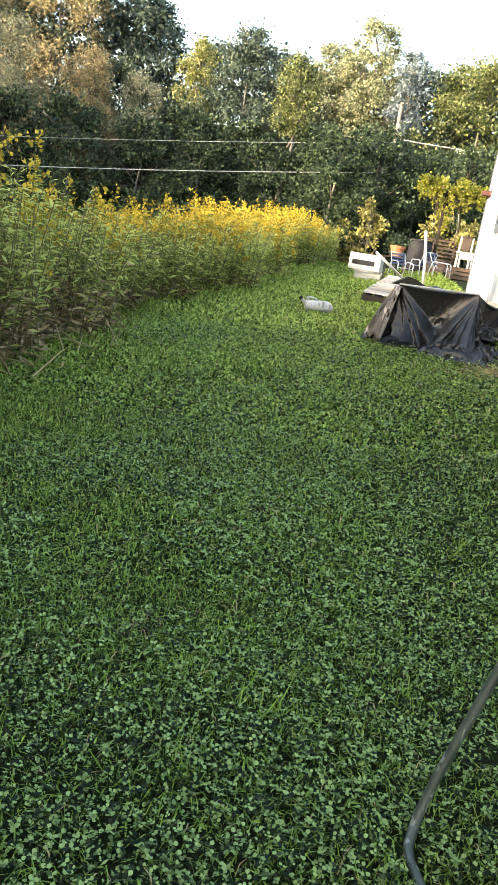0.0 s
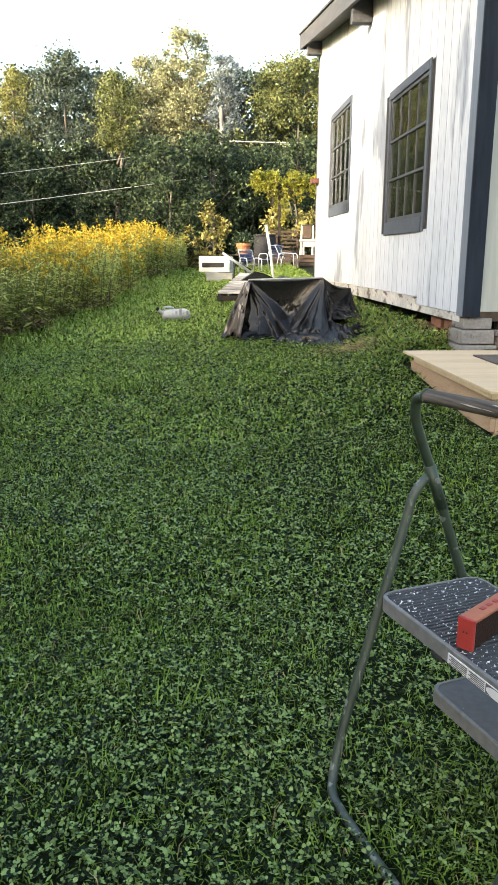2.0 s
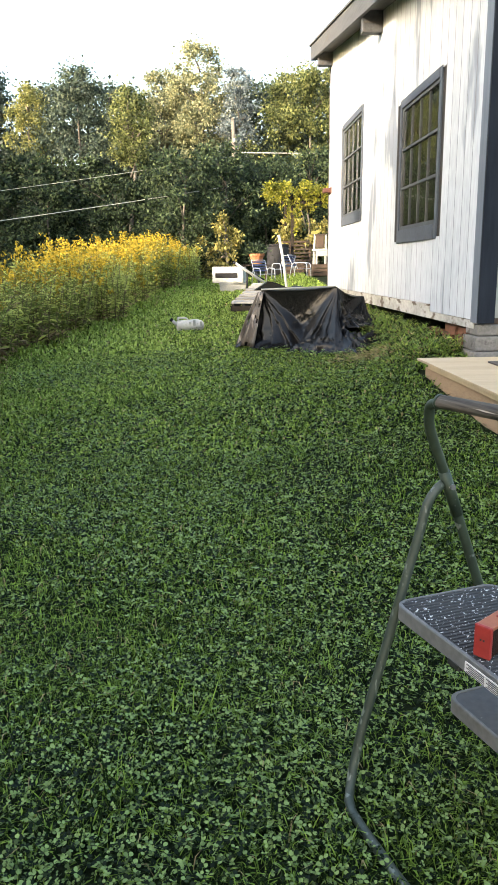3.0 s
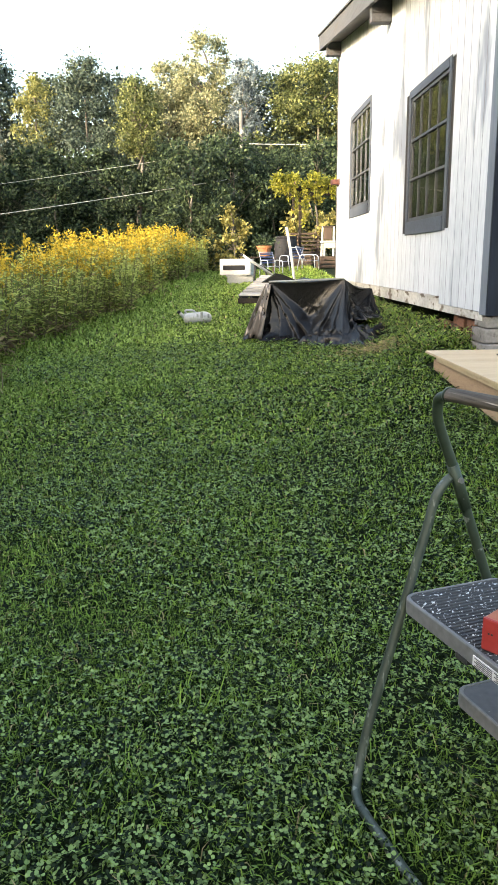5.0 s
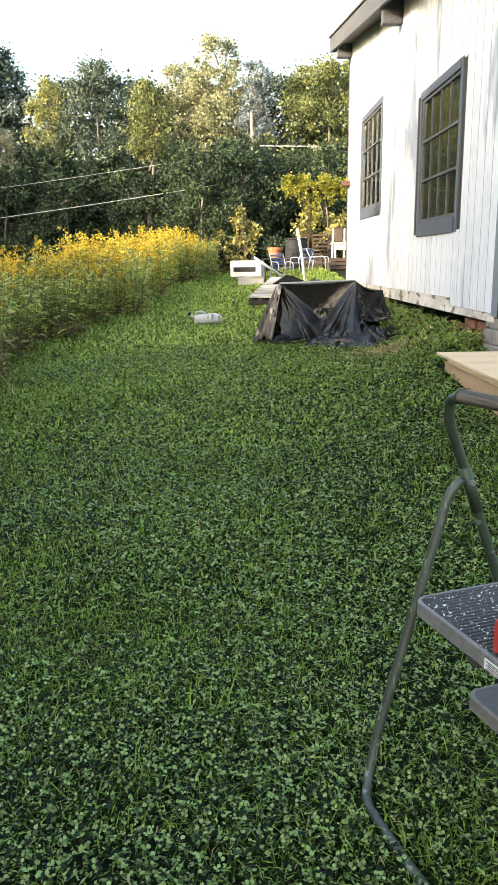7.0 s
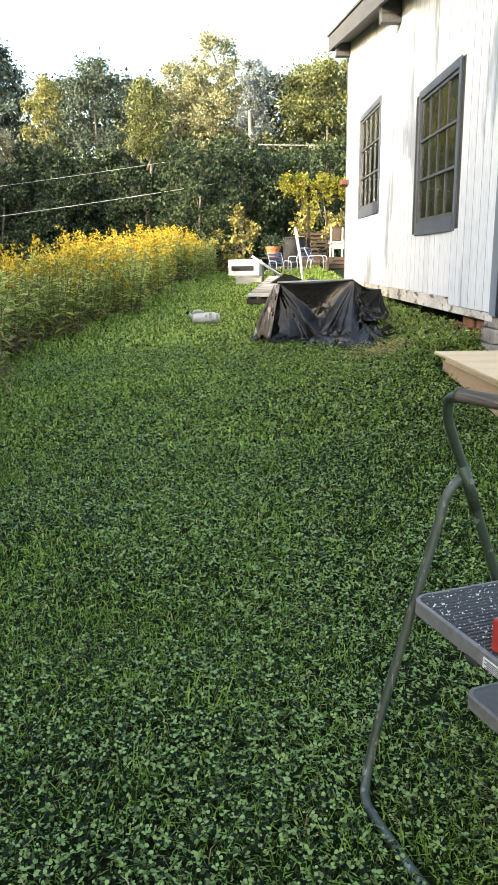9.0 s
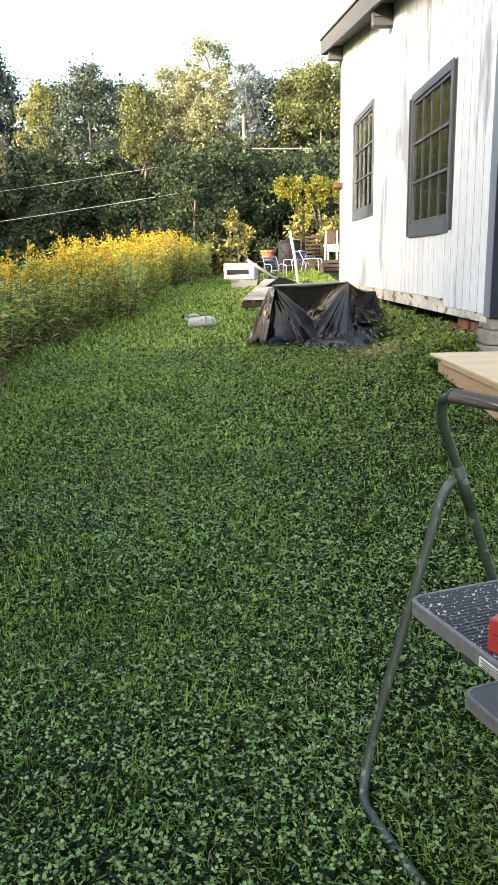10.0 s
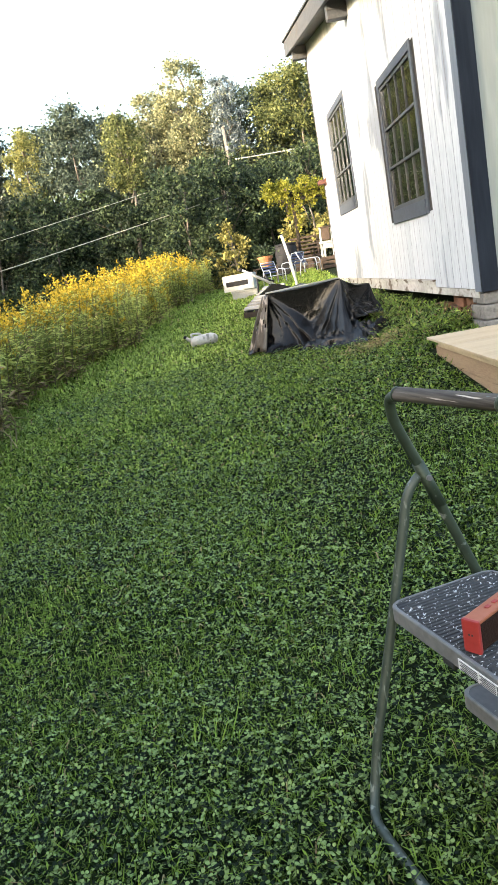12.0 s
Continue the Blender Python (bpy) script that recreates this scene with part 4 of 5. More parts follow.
def build_chair(at, turn):
    c = thing("lawn_chair", "pale blue steel-frame lawn chair with dark webbing", "chair", at, turn, "chairs in the yard")
    for s in (-0.26, 0.26):
        part("side_frame", tube(rounded([(s, -0.28, 0.0), (s, -0.26, 0.56), (s, 0.20, 0.58), (s, 0.30, 0.0)], 4, 0.2), 0.014, 8), M_BLUESTEEL, c)
        part("back_post", tube([(s * 0.92, 0.15, 0.36), (s * 0.92, 0.36, 0.86)], 0.013, 8), M_BLUESTEEL, c)
    part("top_bar", tube([(-0.24, 0.36, 0.86), (0.24, 0.36, 0.86)], 0.013, 8), M_BLUESTEEL, c)
    part("front_bar", tube([(-0.26, -0.26, 0.36), (0.26, -0.26, 0.36)], 0.012, 8), M_BLUESTEEL, c)
    for k in range(5):
        part("seat_strap", box(-0.25, 0.25, -0.24 + k * 0.085, -0.18 + k * 0.085, 0.352, 0.36, 0.002), M_WEB, c)
    for k in range(4):
        z = 0.46 + k * 0.1
        part("back_strap", box(-0.235, 0.235, 0.195 + k * 0.042, 0.203 + k * 0.042, z, z + 0.06, 0.002), M_WEB, c)
    return c


ch = build_chair((1.12, 17.3, gz(1.12, 17.3)), 25)
ch.scale = (0.72, 0.72, 0.62)
copy_thing(ch, pose(1.62, 17.9, gz(1.62, 17.9), 0, 0, -150))
copy_thing(ch, pose(1.98, 17.5, gz(1.98, 17.5), 0, 0, 70))


def build_pot():
    s = thing("plant_stand", "wooden plank stand behind the chairs", "stand", (1.0, 18.4, gz(1, 18.4)))
    part("top", box(-0.3, 0.3, -0.18, 0.18, 0.38, 0.41, 0.004), M_BROWNWOOD, s)
    for x in (-0.27, 0.23):
        for y in (-0.15, 0.11):
            part("leg", box(x, x + 0.04, y, y + 0.04, -0.02, 0.379, 0.003), M_BROWNWOOD, s)
    p = thing("terracotta_pot", "orange terracotta flower pot holding a leafy plant", "flower pot", (1.03, 18.4, gz(1, 18.4) + 0.411))
    part("pot", lathe([(0.12, 0.0), (0.165, 0.19), (0.185, 0.19), (0.19, 0.25), (0.17, 0.25), (0.16, 0.20), (0.02, 0.19)], 20), M_TERRA, p)
    n = 260
    d = unit(rng.normal(size=(n, 3)) * (1, 1, 0.7) + (0, 0, 0.9))
    at = np.array([0, 0, 0.2]) + d * rng.uniform(0.05, 0.34, (n, 1))
    poly_mesh("leaves", leaf_faces(at, d + rng.normal(size=(n, 3)) * 0.5, rng.normal(size=(n, 3)), rng.uniform(0.06, 0.12, n), rng.uniform(0.03, 0.05, n)).reshape(-1, 3), [4] * n, [M_SHRUB], parent=p)
    b = thing("dark_barrel", "dark plastic barrel standing in the yard", "barrel", (1.62, 19.4, gz(1.62, 19.4)))
    part("body", lathe([(0.24, 0.0), (0.27, 0.03), (0.28, 0.25), (0.285, 0.26), (0.28, 0.27), (0.28, 0.55), (0.27, 0.70), (0.25, 0.72)], 24), M_DARKPL, b, smooth=True)
    part("lid", lathe([(0.275, 0.72), (0.28, 0.74), (0.27, 0.76), (0.1, 0.775)], 24), M_DARKPL, b)


build_pot()


def build_wood():
    w = thing("plank_stack", "stack of brown weathered planks", "wood stack", (1.95, 20.2, gz(2.1, 20.2)))
    r = random.Random(5)
    for row in range(9):
        for k in range(2):
            z = row * 0.095
            o = r.uniform(-0.07, 0.07)
            part("plank", box(-0.06 + o, 0.72 + o, k * 0.2, k * 0.2 + 0.17, z, z + 0.05, 0.004), M_BROWNWOOD, w)
        if row < 8:
            part("spacer", box(0.05, 0.1, 0.0, 0.37, row * 0.095 + 0.051, row * 0.095 + 0.094), M_BROWNWOOD, w)
            part("spacer", box(0.56, 0.61, 0.0, 0.37, row * 0.095 + 0.051, row * 0.095 + 0.094), M_BROWNWOOD, w)
    c = thing("white_wooden_chair", "white painted wooden chair with a reddish back panel", "chair", (2.52, 18.0, gz(2.52, 18) + 0.27), 6)
    c.scale = (0.74, 0.74, 0.76)
    e = thing("wooden_crate", "old slatted wooden crate under the white chair", "crate", (2.52, 18.0, gz(2.52, 18)), 6)
    for z in (0.01, 0.10, 0.19):
        for y in (-0.24, 0.22):
            part("slat", box(-0.26, 0.26, y, y + 0.018, z, z + 0.07, 0.003), M_BROWNWOOD, e)
    for x in (-0.26, 0.22):
        part("end_panel", box(x, x + 0.04, -0.22, 0.218, 0.0, 0.25, 0.004), M_BROWNWOOD, e)
    part("top", box(-0.26, 0.26, -0.24, 0.24, 0.2605, 0.27, 0.002), M_BROWNWOOD, e)
    for x in (-0.22, 0.17):
        part("back_post", prism([(x, 0.0), (x + 0.06, 0.0), (x + 0.055 + 0.03 * (x < 0), 0.90), (x + 0.01 + 0.03 * (x < 0), 0.90)], 0.20, 0.25, "y"), M_WHITEMETAL, c)
        part("front_leg", box(x, x + 0.05, -0.22, -0.17, 0.0, 0.40, 0.004), M_WHITEMETAL, c)
    part("seat", box(-0.25, 0.25, -0.24, 0.198, 0.40, 0.46, 0.01), M_WHITEMETAL, c)
    part("apron", box(-0.20, 0.20, -0.225, -0.205, 0.24, 0.398, 0.02), M_WHITEMETAL, c)
    part("back_panel", box(-0.12, 0.14, 0.205, 0.235, 0.50, 0.86, 0.01), M_BROWNWOOD, c, "reddish brown back panel")
    part("top_rail", box(-0.16, 0.19, 0.195, 0.245, 0.86, 0.91, 0.01), M_BROWNWOOD, c)
    k = thing("crate_pile", "low brown wooden crates beside the chair", "crate", (1.9, 18.6, gz(1.9, 18.6)))
    for i in range(3):
        part("slat", box(-0.15, 0.28, -0.02, 0.0, 0.03 + i * 0.11, 0.11 + i * 0.11, 0.003), M_BROWNWOOD, k)
    for x in (-0.15, 0.24):
        part("corner_post", box(x, x + 0.04, 0.001, 0.04, 0.0, 0.36, 0.003), M_BROWNWOOD, k)
    part("back", box(-0.15, 0.28, 0.30, 0.32, 0.03, 0.34, 0.003), M_BROWNWOOD, k)


build_wood()


# ---- poles and wires ----
def build_lines():
    p = thing("utility_pole", "grey wooden utility pole rising out of the trees", "utility pole", (0.80, 28.0, 0))
    part("shaft", tube([(0.02, 0, 1.0), (0, 0, 4.0), (-0.03, 0, 6.32)], 0.075, 12, r_end=0.06), M_POLEWOOD, p)
    part("top_cap", lathe([(0.08, 6.315), (0.082, 6.335), (0.04, 6.36)], 12, centre=(-0.03, 0)), M_POLEWOOD, p)
    part("insulator", lathe([(0.03, 5.55), (0.05, 5.58), (0.03, 5.62), (0.05, 5.65), (0.02, 5.68)], 10, centre=(0.0, -0.15)), M_WHITEPL, p)
    for a, b, sag, r in (((-16.0, 22.0, 1.55), (0.2, 22.6, 3.52), 0.12, 0.011), ((-16.0, 22.0, 2.35), (0.6, 23.0, 4.42), 0.12, 0.006),
                         ((0.95, 27.9, 5.22), (14.0, 27.0, 5.72), 0.25, 0.018)):
        c = thing("overhead_cable", "thin pale overhead cable crossing before the trees", "cable", group="overhead cables")
        pts = [Vector(a).lerp(Vector(b), k / 24) - Vector((0, 0, sag * 4 * (k / 24) * (1 - k / 24))) for k in range(25)]
        part("strand", tube(pts, r, 6), M_CABLE, c)


build_lines()


# ---- trees ----
def crown_leaves(n, clumps, spread, size, droop=0.2, r=rng):
    """Leaves gathered round clump centres; rows of (x, y, z, weight)."""
    w = clumps[:, 3] / clumps[:, 3].sum()
    pick = r.choice(len(clumps), n, p=w)
    c = clumps[pick, :3]
    d = unit(r.normal(size=(n, 3)))
    sp = spread * np.sqrt(clumps[pick, 3:4])
    at = c + d * sp * np.minimum(np.abs(r.normal(0, 0.62, (n, 1))), 1.35) * (1, 1, 0.8)
    way = d + r.normal(size=(n, 3)) * 0.7 - (0, 0, droop)
    face = unit(r.normal(size=(n, 3)) + (0, 0, 0.6))
    L = size * r.uniform(0.6, 1.35, n)
    return leaf_faces(at, way, face, L, L * r.uniform(0.5, 0.75, n))


def build_tree(name, label, at, height, radius, mat, style="round", leaves=8000, size=0.24, low=0.18, seed=1, group="trees along the meadow", category="tree", trunk=0.12, clump=240):
    r = np.random.default_rng(seed)
    x0, y0 = at
    t = thing(name, label, category, (x0, y0, gz(x0, y0) - 0.05), group=group)
    # clump centres within the crown's outline
    cl = []
    while len(cl) < clump:
        h = r.uniform(low, 0.97)
        k = (h - low) / (1 - low)
        if style == "spire":
            rad = min(1.0, 1.75 * (1 - k)) ** 0.75 * min(1.0, 0.55 + 1.6 * k) + 0.05
        elif style == "cone":
            rad = (1 - k) ** 0.8 * 1.0 + 0.08
        elif style == "tall":
            rad = math.sin(math.pi * min(1, 0.12 + 0.86 * k)) ** 0.55
        else:
            rad = math.sin(math.pi * min(1, 0.18 + 0.77 * k)) ** 0.7
        a, q = r.uniform(0, 6.2832), math.sqrt(r.uniform(0.06, 1))
        rr = radius * rad * q * (1 + 0.28 * math.sin(3 * a + seed) * math.sin(7 * h + seed))
        cl.append((rr * math.cos(a), rr * math.sin(a), h * height, r.uniform(0.5, 1.4) * (1.0 - 0.45 * k)))
    cl = np.array(cl)
    # trunk and limbs
    bend = r.normal(size=2) * 0.12
    spine = [(bend[0] * math.sin(k), bend[1] * math.sin(1.3 * k), height * 0.8 * k / 6) for k in range(7)]
    part("trunk", tube(spine, trunk, 9, r_end=0.02), M_BARK, t, smooth=True)
    for k in r.choice(len(cl), 12, replace=False):
        c = Vector(cl[k, :3])
        z = max(0.6, c.z - 0.35 * math.hypot(c.x, c.y) - 0.5)
        part("limb", tube(rounded([(bend[0] * 0.4, bend[1] * 0.4, z), (c.x * 0.5, c.y * 0.5, (z + c.z) / 2 + 0.15), c], 3), trunk * 0.33, 6, r_end=0.012), M_BARK, t)
    lv = crown_leaves(leaves, cl, radius * 0.21 + 0.12, size, r=r)
    poly_mesh("crown", lv.reshape(-1, 3), [4] * leaves, [mat], parent=t)
    return t


T = {}
for key, spec in {
    "dark": ("spruce_like_tree", "dense dark green conical tree at the meadow edge", (-4.9, 30.0), 7.6, 2.1, M_DARKTREE, "spire", 40000, 0.105, 0.06),
    "narrow": ("poplar_tree", "slim yellow-green poplar lit by evening sun", (-6.85, 30.6), 7.2, 0.95, M_POPLAR, "tall", 15000, 0.095, 0.12),
    "tall_dark": ("dark_tall_tree", "tall dark green tree with a ragged top", (-9.9, 33.0), 9.3, 2.1, M_DARKTREE, "tall", 34000, 0.110, 0.06),
    "warm": ("ash_tree", "tall greyish tree with leaves turning brown", (-12.8, 31.5), 11.4, 2.25, M_WARMTREE, "tall", 38000, 0.115, 0.06),
    "grey": ("willow_tree", "large grey-green tree with small leaves", (-15.4, 31.2), 11.2, 2.5, M_GREYTREE, "tall", 38000, 0.118, 0.05),
    "mid": ("birch_tree", "olive yellowish tree with airy foliage", (-2.7, 26.9), 6.25, 0.75, M_MAPLE, "tall", 7000, 0.085, 0.6),
    "lit": ("cottonwood_tree", "tall pale tree whose crown catches warm sun", (-0.35, 30.6), 8.5, 1.7, M_LIGHTTREE, "tall", 40000, 0.100, 0.08),
    "blue": ("sky_tinted_tree", "airy pointed tree with bluish sky light in its leaf colour", (0.92, 29.0), 7.3, 0.72, M_BLUETREE, "tall", 10000, 0.095, 0.25),
    "maple": ("maple_tree", "broad yellow-green maple behind the house", (3.75, 30.0), 7.25, 2.6, M_MAPLE, "round", 52000, 0.100, 0.06),
    "fill": ("woodland_tree", "leafy tree deeper in the wood", (-2.0, 37.0), 7.2, 2.3, M_DARKTREE, "round", 14000, 0.16, 0.05),
}.items():
    nm, lab, at, h, rad, mat, sty, n, sz, lo = spec
    T[key] = build_tree(nm, lab, at, h, rad, mat, sty, n, sz, lo, seed=len(T) + 11)

# the rows behind and to the sides
r = random.Random(21)
for key, x, y, s in (("lit", -2.05, 32.2, 0.93), ("maple", 7.2, 31.0, 1.0), ("fill", 11.5, 32, 1.1), ("fill", -6.6, 33.5, 1.05), ("mid", -3.6, 33.4, 1.0), ("fill", -10.0, 33, 1.2),
                     ("fill", -12.9, 33, 1.35), ("fill", -1.2, 34.5, 1.05), ("fill", 1.8, 34, 1.05), ("fill", -16.5, 34, 1.4), ("fill", -4.4, 34.5, 1.1),
                     ("fill", 5.2, 34.5, 1.05), ("fill", 3.2, 32.6, 1.0), ("fill", 0.3, 33.2, 0.95), ("fill", 9.0, 35, 1.05), ("warm", -9.9, 27.2, 0.50), ("grey", -8.1, 27.6, 0.46), ("dark", -2.6, 29.4, 0.62), ("dark", 1.9, 29.2, 0.6), ("grey", -12.6, 26.6, 0.55)):
    m = pose(x, y, gz(x, y) - 0.05, 0, 0, r.uniform(0, 360))
    copy_thing(T[key], m @ Matrix.Diagonal((s, s, s, 1)))

# shrubs at the foot of the trees, dark within
S = [build_tree("shrub", "dark leafy understorey shrub below the trees", (-3.2, 26.5), 3.4, 1.5, M_SHRUB, "round", 12000, 0.105, 0.03, 41, "understorey shrubs", "shrub", 0.05, 80),
     build_tree("shrub", "grey-green bushy small tree in the yard", (0.35, 23.5), 3.9, 1.45, M_SHRUB, "round", 14000, 0.10, 0.10, 42, "understorey shrubs", "shrub", 0.06, 90)]
S.append(build_tree("hedge_tree", "leafy tree of the hedge beyond the meadow", (-12.4, -18.0), 3.7, 1.5, M_SHRUB, "round", 3000, 0.25, 0.04, 43, "hedge trees", "tree", 0.06, 80))
for x, y, s, k in ((-5.4, 26.0, 0.95, 0), (-7.6, 26.4, 1.05, 0), (-9.8, 25.6, 1.1, 0), (-12.2, 25.8, 1.1, 0), (-14.5, 26.2, 1.1, 0), (-1.3, 26.6, 1.0, 0), (2.3, 26.0, 1.05, 0),
                   (4.3, 26.2, 1.1, 0), (6.5, 26.0, 1.1, 0), (9.0, 26.4, 1.1, 0), (-4.3, 28.2, 1.2, 0), (-1.8, 28.6, 1.25, 0), (0.3, 28.9, 1.2, 1), (-6.6, 28.2, 1.25, 0), (-17, 27, 1.2, 0),
                   (1.6, 23.9, 0.85, 1), (3.1, 24.5, 0.95, 1), (-0.9, 24.2, 0.72, 1), (-0.8, 22.1, 0.92, 1)):
    m = pose(x, y, gz(x, y) - 0.05, 0, 0, r.uniform(0, 360))
    copy_thing(S[k], m @ Matrix.Diagonal((s, s, s, 1)))

build_tree("yellow_shrub", "yellow-lit shrub behind the appliance", (0.35, 20.6), 1.75, 0.42, M_GOLDSHRUB, "tall", 1500, 0.10, 0.05, 51, "sunlit shrubs", "shrub", 0.025, 24)
build_tree("yellow_shrub", "leafy shrub by the house with warm light in its yellow", (2.55, 21.0), 1.95, 0.75, M_GOLDSHRUB, "round", 2200, 0.11, 0.25, 52, "sunlit shrubs", "shrub", 0.03, 26)
build_tree("yellow_shrub", "small gold-leaved bush at the thicket's end", (-0.35, 21.5), 1.15, 0.35, M_GOLDSHRUB, "cone", 800, 0.09, 0.05, 53, "sunlit shrubs", "shrub", 0.02, 18)


def build_arbour():
    a = thing("vine_arbour", "wooden arbour overgrown with sunlit yellow-green vine", "arbour")
    for x, y in ((1.95, 19.4), (3.9, 19.4), (1.95, 21.2), (3.9, 21.2)):
        part("post", box(x, x + 0.07, y, y + 0.07, gz(x, y) - 0.05, 3.02, 0.006), M_DARKPOST, a)
    for y in (19.4, 21.2):
        part("beam", box(1.75, 4.2, y - 0.05, y - 0.001, 2.95, 3.04, 0.006), M_DARKPOST, a)
    for k in range(5):
        part("rafter", box(1.8 + k * 0.54, 1.85 + k * 0.54, 19.1, 21.5, 3.043, 3.12, 0.004), M_BROWNWOOD, a)
    q = np.random.default_rng(61)
    cl = [(q.uniform(1.35, 4.2), 19.0 + 1.9 * q.uniform(0, 1) ** 2, 3.10 + q.uniform(-0.12, 0.14) + 0.10 * math.sin(3 * x_), q.uniform(0.25, 0.8)) for x_ in q.uniform(0, 6, 110)]
    for x, lo in ((1.5, 2.85), (1.68, 2.7), (1.85, 2.4), (2.05, 2.1), (2.12, 2.55), (2.35, 2.8), (2.5, 2.6), (2.75, 2.75), (2.95, 2.7)):
        cl += [(x + q.normal() * 0.04, 19.05, z, 0.12) for z in np.arange(lo, 3.1, 0.07)]
    n = 7000
    poly_mesh("vine_leaves", crown_leaves(n, np.array(cl), 0.14, 0.066, r=q).reshape(-1, 3), [4] * n, [M_VINE], parent=a)


build_arbour()

# trees on the sun's side of the meadow, whose shade covers the lawn and the foot of the wood
for k in range(8):
    x, y, s = -20.5 - 1.2 * (k % 2), 9.5 + 1.9 * k, (2.1 if k < 5 else 1.45) + 0.3 * math.sin(k * 2.1)
    copy_thing(S[2], pose(x, y, gz(x, y) - 0.05, 0, 0, 61 * k) @ Matrix.Diagonal((s, s, s, 1)))
for k, (x, y, s) in enumerate([(-11.5 - 0.8 * (i % 3), -15 + i * 1.5, float(np.interp(-15 + i * 1.5, [-2, 1, 3.5, 5], [2.35, 1.85, 1.1, 0.55])) + 0.25 * math.sin(i * 2.3)) for i in range(18)]):
    m = pose(x, y, gz(x, y) - 0.05, 0, 0, 47 * k)
    copy_thing(S[2], m @ Matrix.Diagonal((s, s, s, 1)))


# ---- goldenrod thicket ----
def edge_x(y):
    wave = 0.10 * np.sin(y * 2.3) + 0.07 * np.sin(y * 4.9 + 1.0)
    return wave + np.interp(y, [2, 3.5, 5.5, 8.5, 12, 16, 19.5, 21], [-2.5, -2.35, -2.2, -2.05, -1.5, -1.1, -0.55, -0.4])


def build_goldenrod():
    bed = thing("goldenrod_thicket", "dense thicket of flowering goldenrod with dry lower leaves", "wildflowers", kind="stuff")
    q = np.random.default_rng(77)
    px, py = [], []
    for n, d0, d1 in ((1700, 0.0, 1.1), (1250, 1.1, 4.2)):
        y = q.uniform(2.6, 21.0, n)
        px.append(edge_x(y) - q.uniform(d0, d1, n))
        py.append(y)
    x, y = np.concatenate(px), np.concatenate(py)
    front = edge_x(y) - x
    N = len(x)
    base = ground(x, y)
    tall = np.interp(y, [2, 4, 6.5, 7.3, 9, 11, 15, 21], [1.1, 1.18, 1.2, 0.86, 0.84, 0.98, 0.98, 0.86]) * np.clip(0.78 + 0.5 * front, 0.7, 1.0) * q.uniform(0.74, 1.14, N)
    tall *= 1 - np.interp(y, [6.5, 7.5], [0, 1]) * np.interp(front, [0.7, 2.0], [0, 0.6])
    tall += np.array([0.2 * noise.noise((a * 0.9, b * 0.7, 3)) + 0.16 * noise.noise((a * 2.6, b * 2.0, 9)) for a, b in zip(x, y)])
    lean = q.normal(size=(N, 2)) * 0.12 + np.stack([0.10 * np.exp(-front), 0 * x], -1)
    foot = np.stack([x, y, base], -1)
    tip = np.stack([x + lean[:, 0] * tall, y + lean[:, 1] * tall, base + tall], -1)
    # stems: thin three-sided bars drawn as two crossed blades
    way = unit(tip - foot)
    sv = []
    for a in (np.array([1.0, 0, 0]), np.array([0, 1.0, 0])):
        o = unit(np.cross(way, a)) * 0.005
        sv.append(np.stack([foot - o, foot + o, tip + o * 0.5, tip - o * 0.5], 1))
    sv = np.concatenate(sv)
    poly_mesh("stems", sv.reshape(-1, 3), [4] * len(sv), [M_STEM], parent=bed)
    # leaves along the stems, dry and brown low down
    k = 58
    s = q.uniform(0.05, 1.0, (N, k))
    at = foot[:, None] + (tip - foot)[:, None] * s[..., None]
    a = q.uniform(0, 6.2832, (N, k))
    d = np.stack([np.cos(a), np.sin(a), q.normal(0.15, 0.35, (N, k))], -1)
    L = q.uniform(0.05, 0.135, (N, k)) * (1.1 - 0.35 * s)
    lv = leaf_faces(at.reshape(-1, 3), d.reshape(-1, 3), q.normal(size=(N * k, 3)) * 0.5 + (0, 0, 1), L.ravel(), L.ravel() * 0.23)
    dry = (q.uniform(size=(N, k)) > np.clip(np.interp(y, [6, 8, 10], [-0.25, 0.05, 0.25])[:, None] + s * 1.8, 0, 0.97)).ravel()
    poly_mesh("leaves", lv.reshape(-1, 3), [4] * len(lv), [M_RODLEAF, M_RODDRY], dry.astype(int), parent=bed)
    # flower plumes: arching sprays of small tufts
    has = (q.uniform(size=N) < np.clip(0.25 + 1.3 * front, 0, 1)) & (q.uniform(size=N) < np.interp(y, [3, 6.5, 8.5, 10.5, 12, 17.5, 20], [0.14, 0.2, 0.35, 0.7, 0.95, 0.95, 0.5]) * np.clip(0.75 + 1.3 * np.array([noise.noise((a * 1.1, b * 0.8, 21)) for a, b in zip(x, y)]), 0.1, 1.2))
    f = np.flatnonzero(has)
    sprays, tufts = 7, 8
    a = q.uniform(0, 6.2832, (len(f), sprays, 1))
    u = np.linspace(0.1, 1, tufts)[None, None]
    reach = q.uniform(0.04, 0.13, (len(f), sprays, 1))
    rise = q.uniform(-0.28, 0.13, (len(f), sprays, 1))
    P = np.stack([np.cos(a) * reach * u, np.sin(a) * reach * u, rise + 0.16 * u - 0.09 * u * u], -1).reshape(len(f), -1, 3)
    at = (tip[f][:, None] + P).reshape(-1, 3) + q.normal(size=(len(f) * sprays * tufts, 3)) * 0.012
    n = len(at)
    size = q.uniform(0.022, 0.046, n)
    fl = leaf_faces(at, q.normal(size=(n, 3)), q.normal(size=(n, 3)), size, size * 0.8)
    poly_mesh("flowers", fl.reshape(-1, 3), [4] * n, [M_FLOWER], parent=bed)
    # dry stalks fallen out onto the mown edge
    bm = bmesh.new()
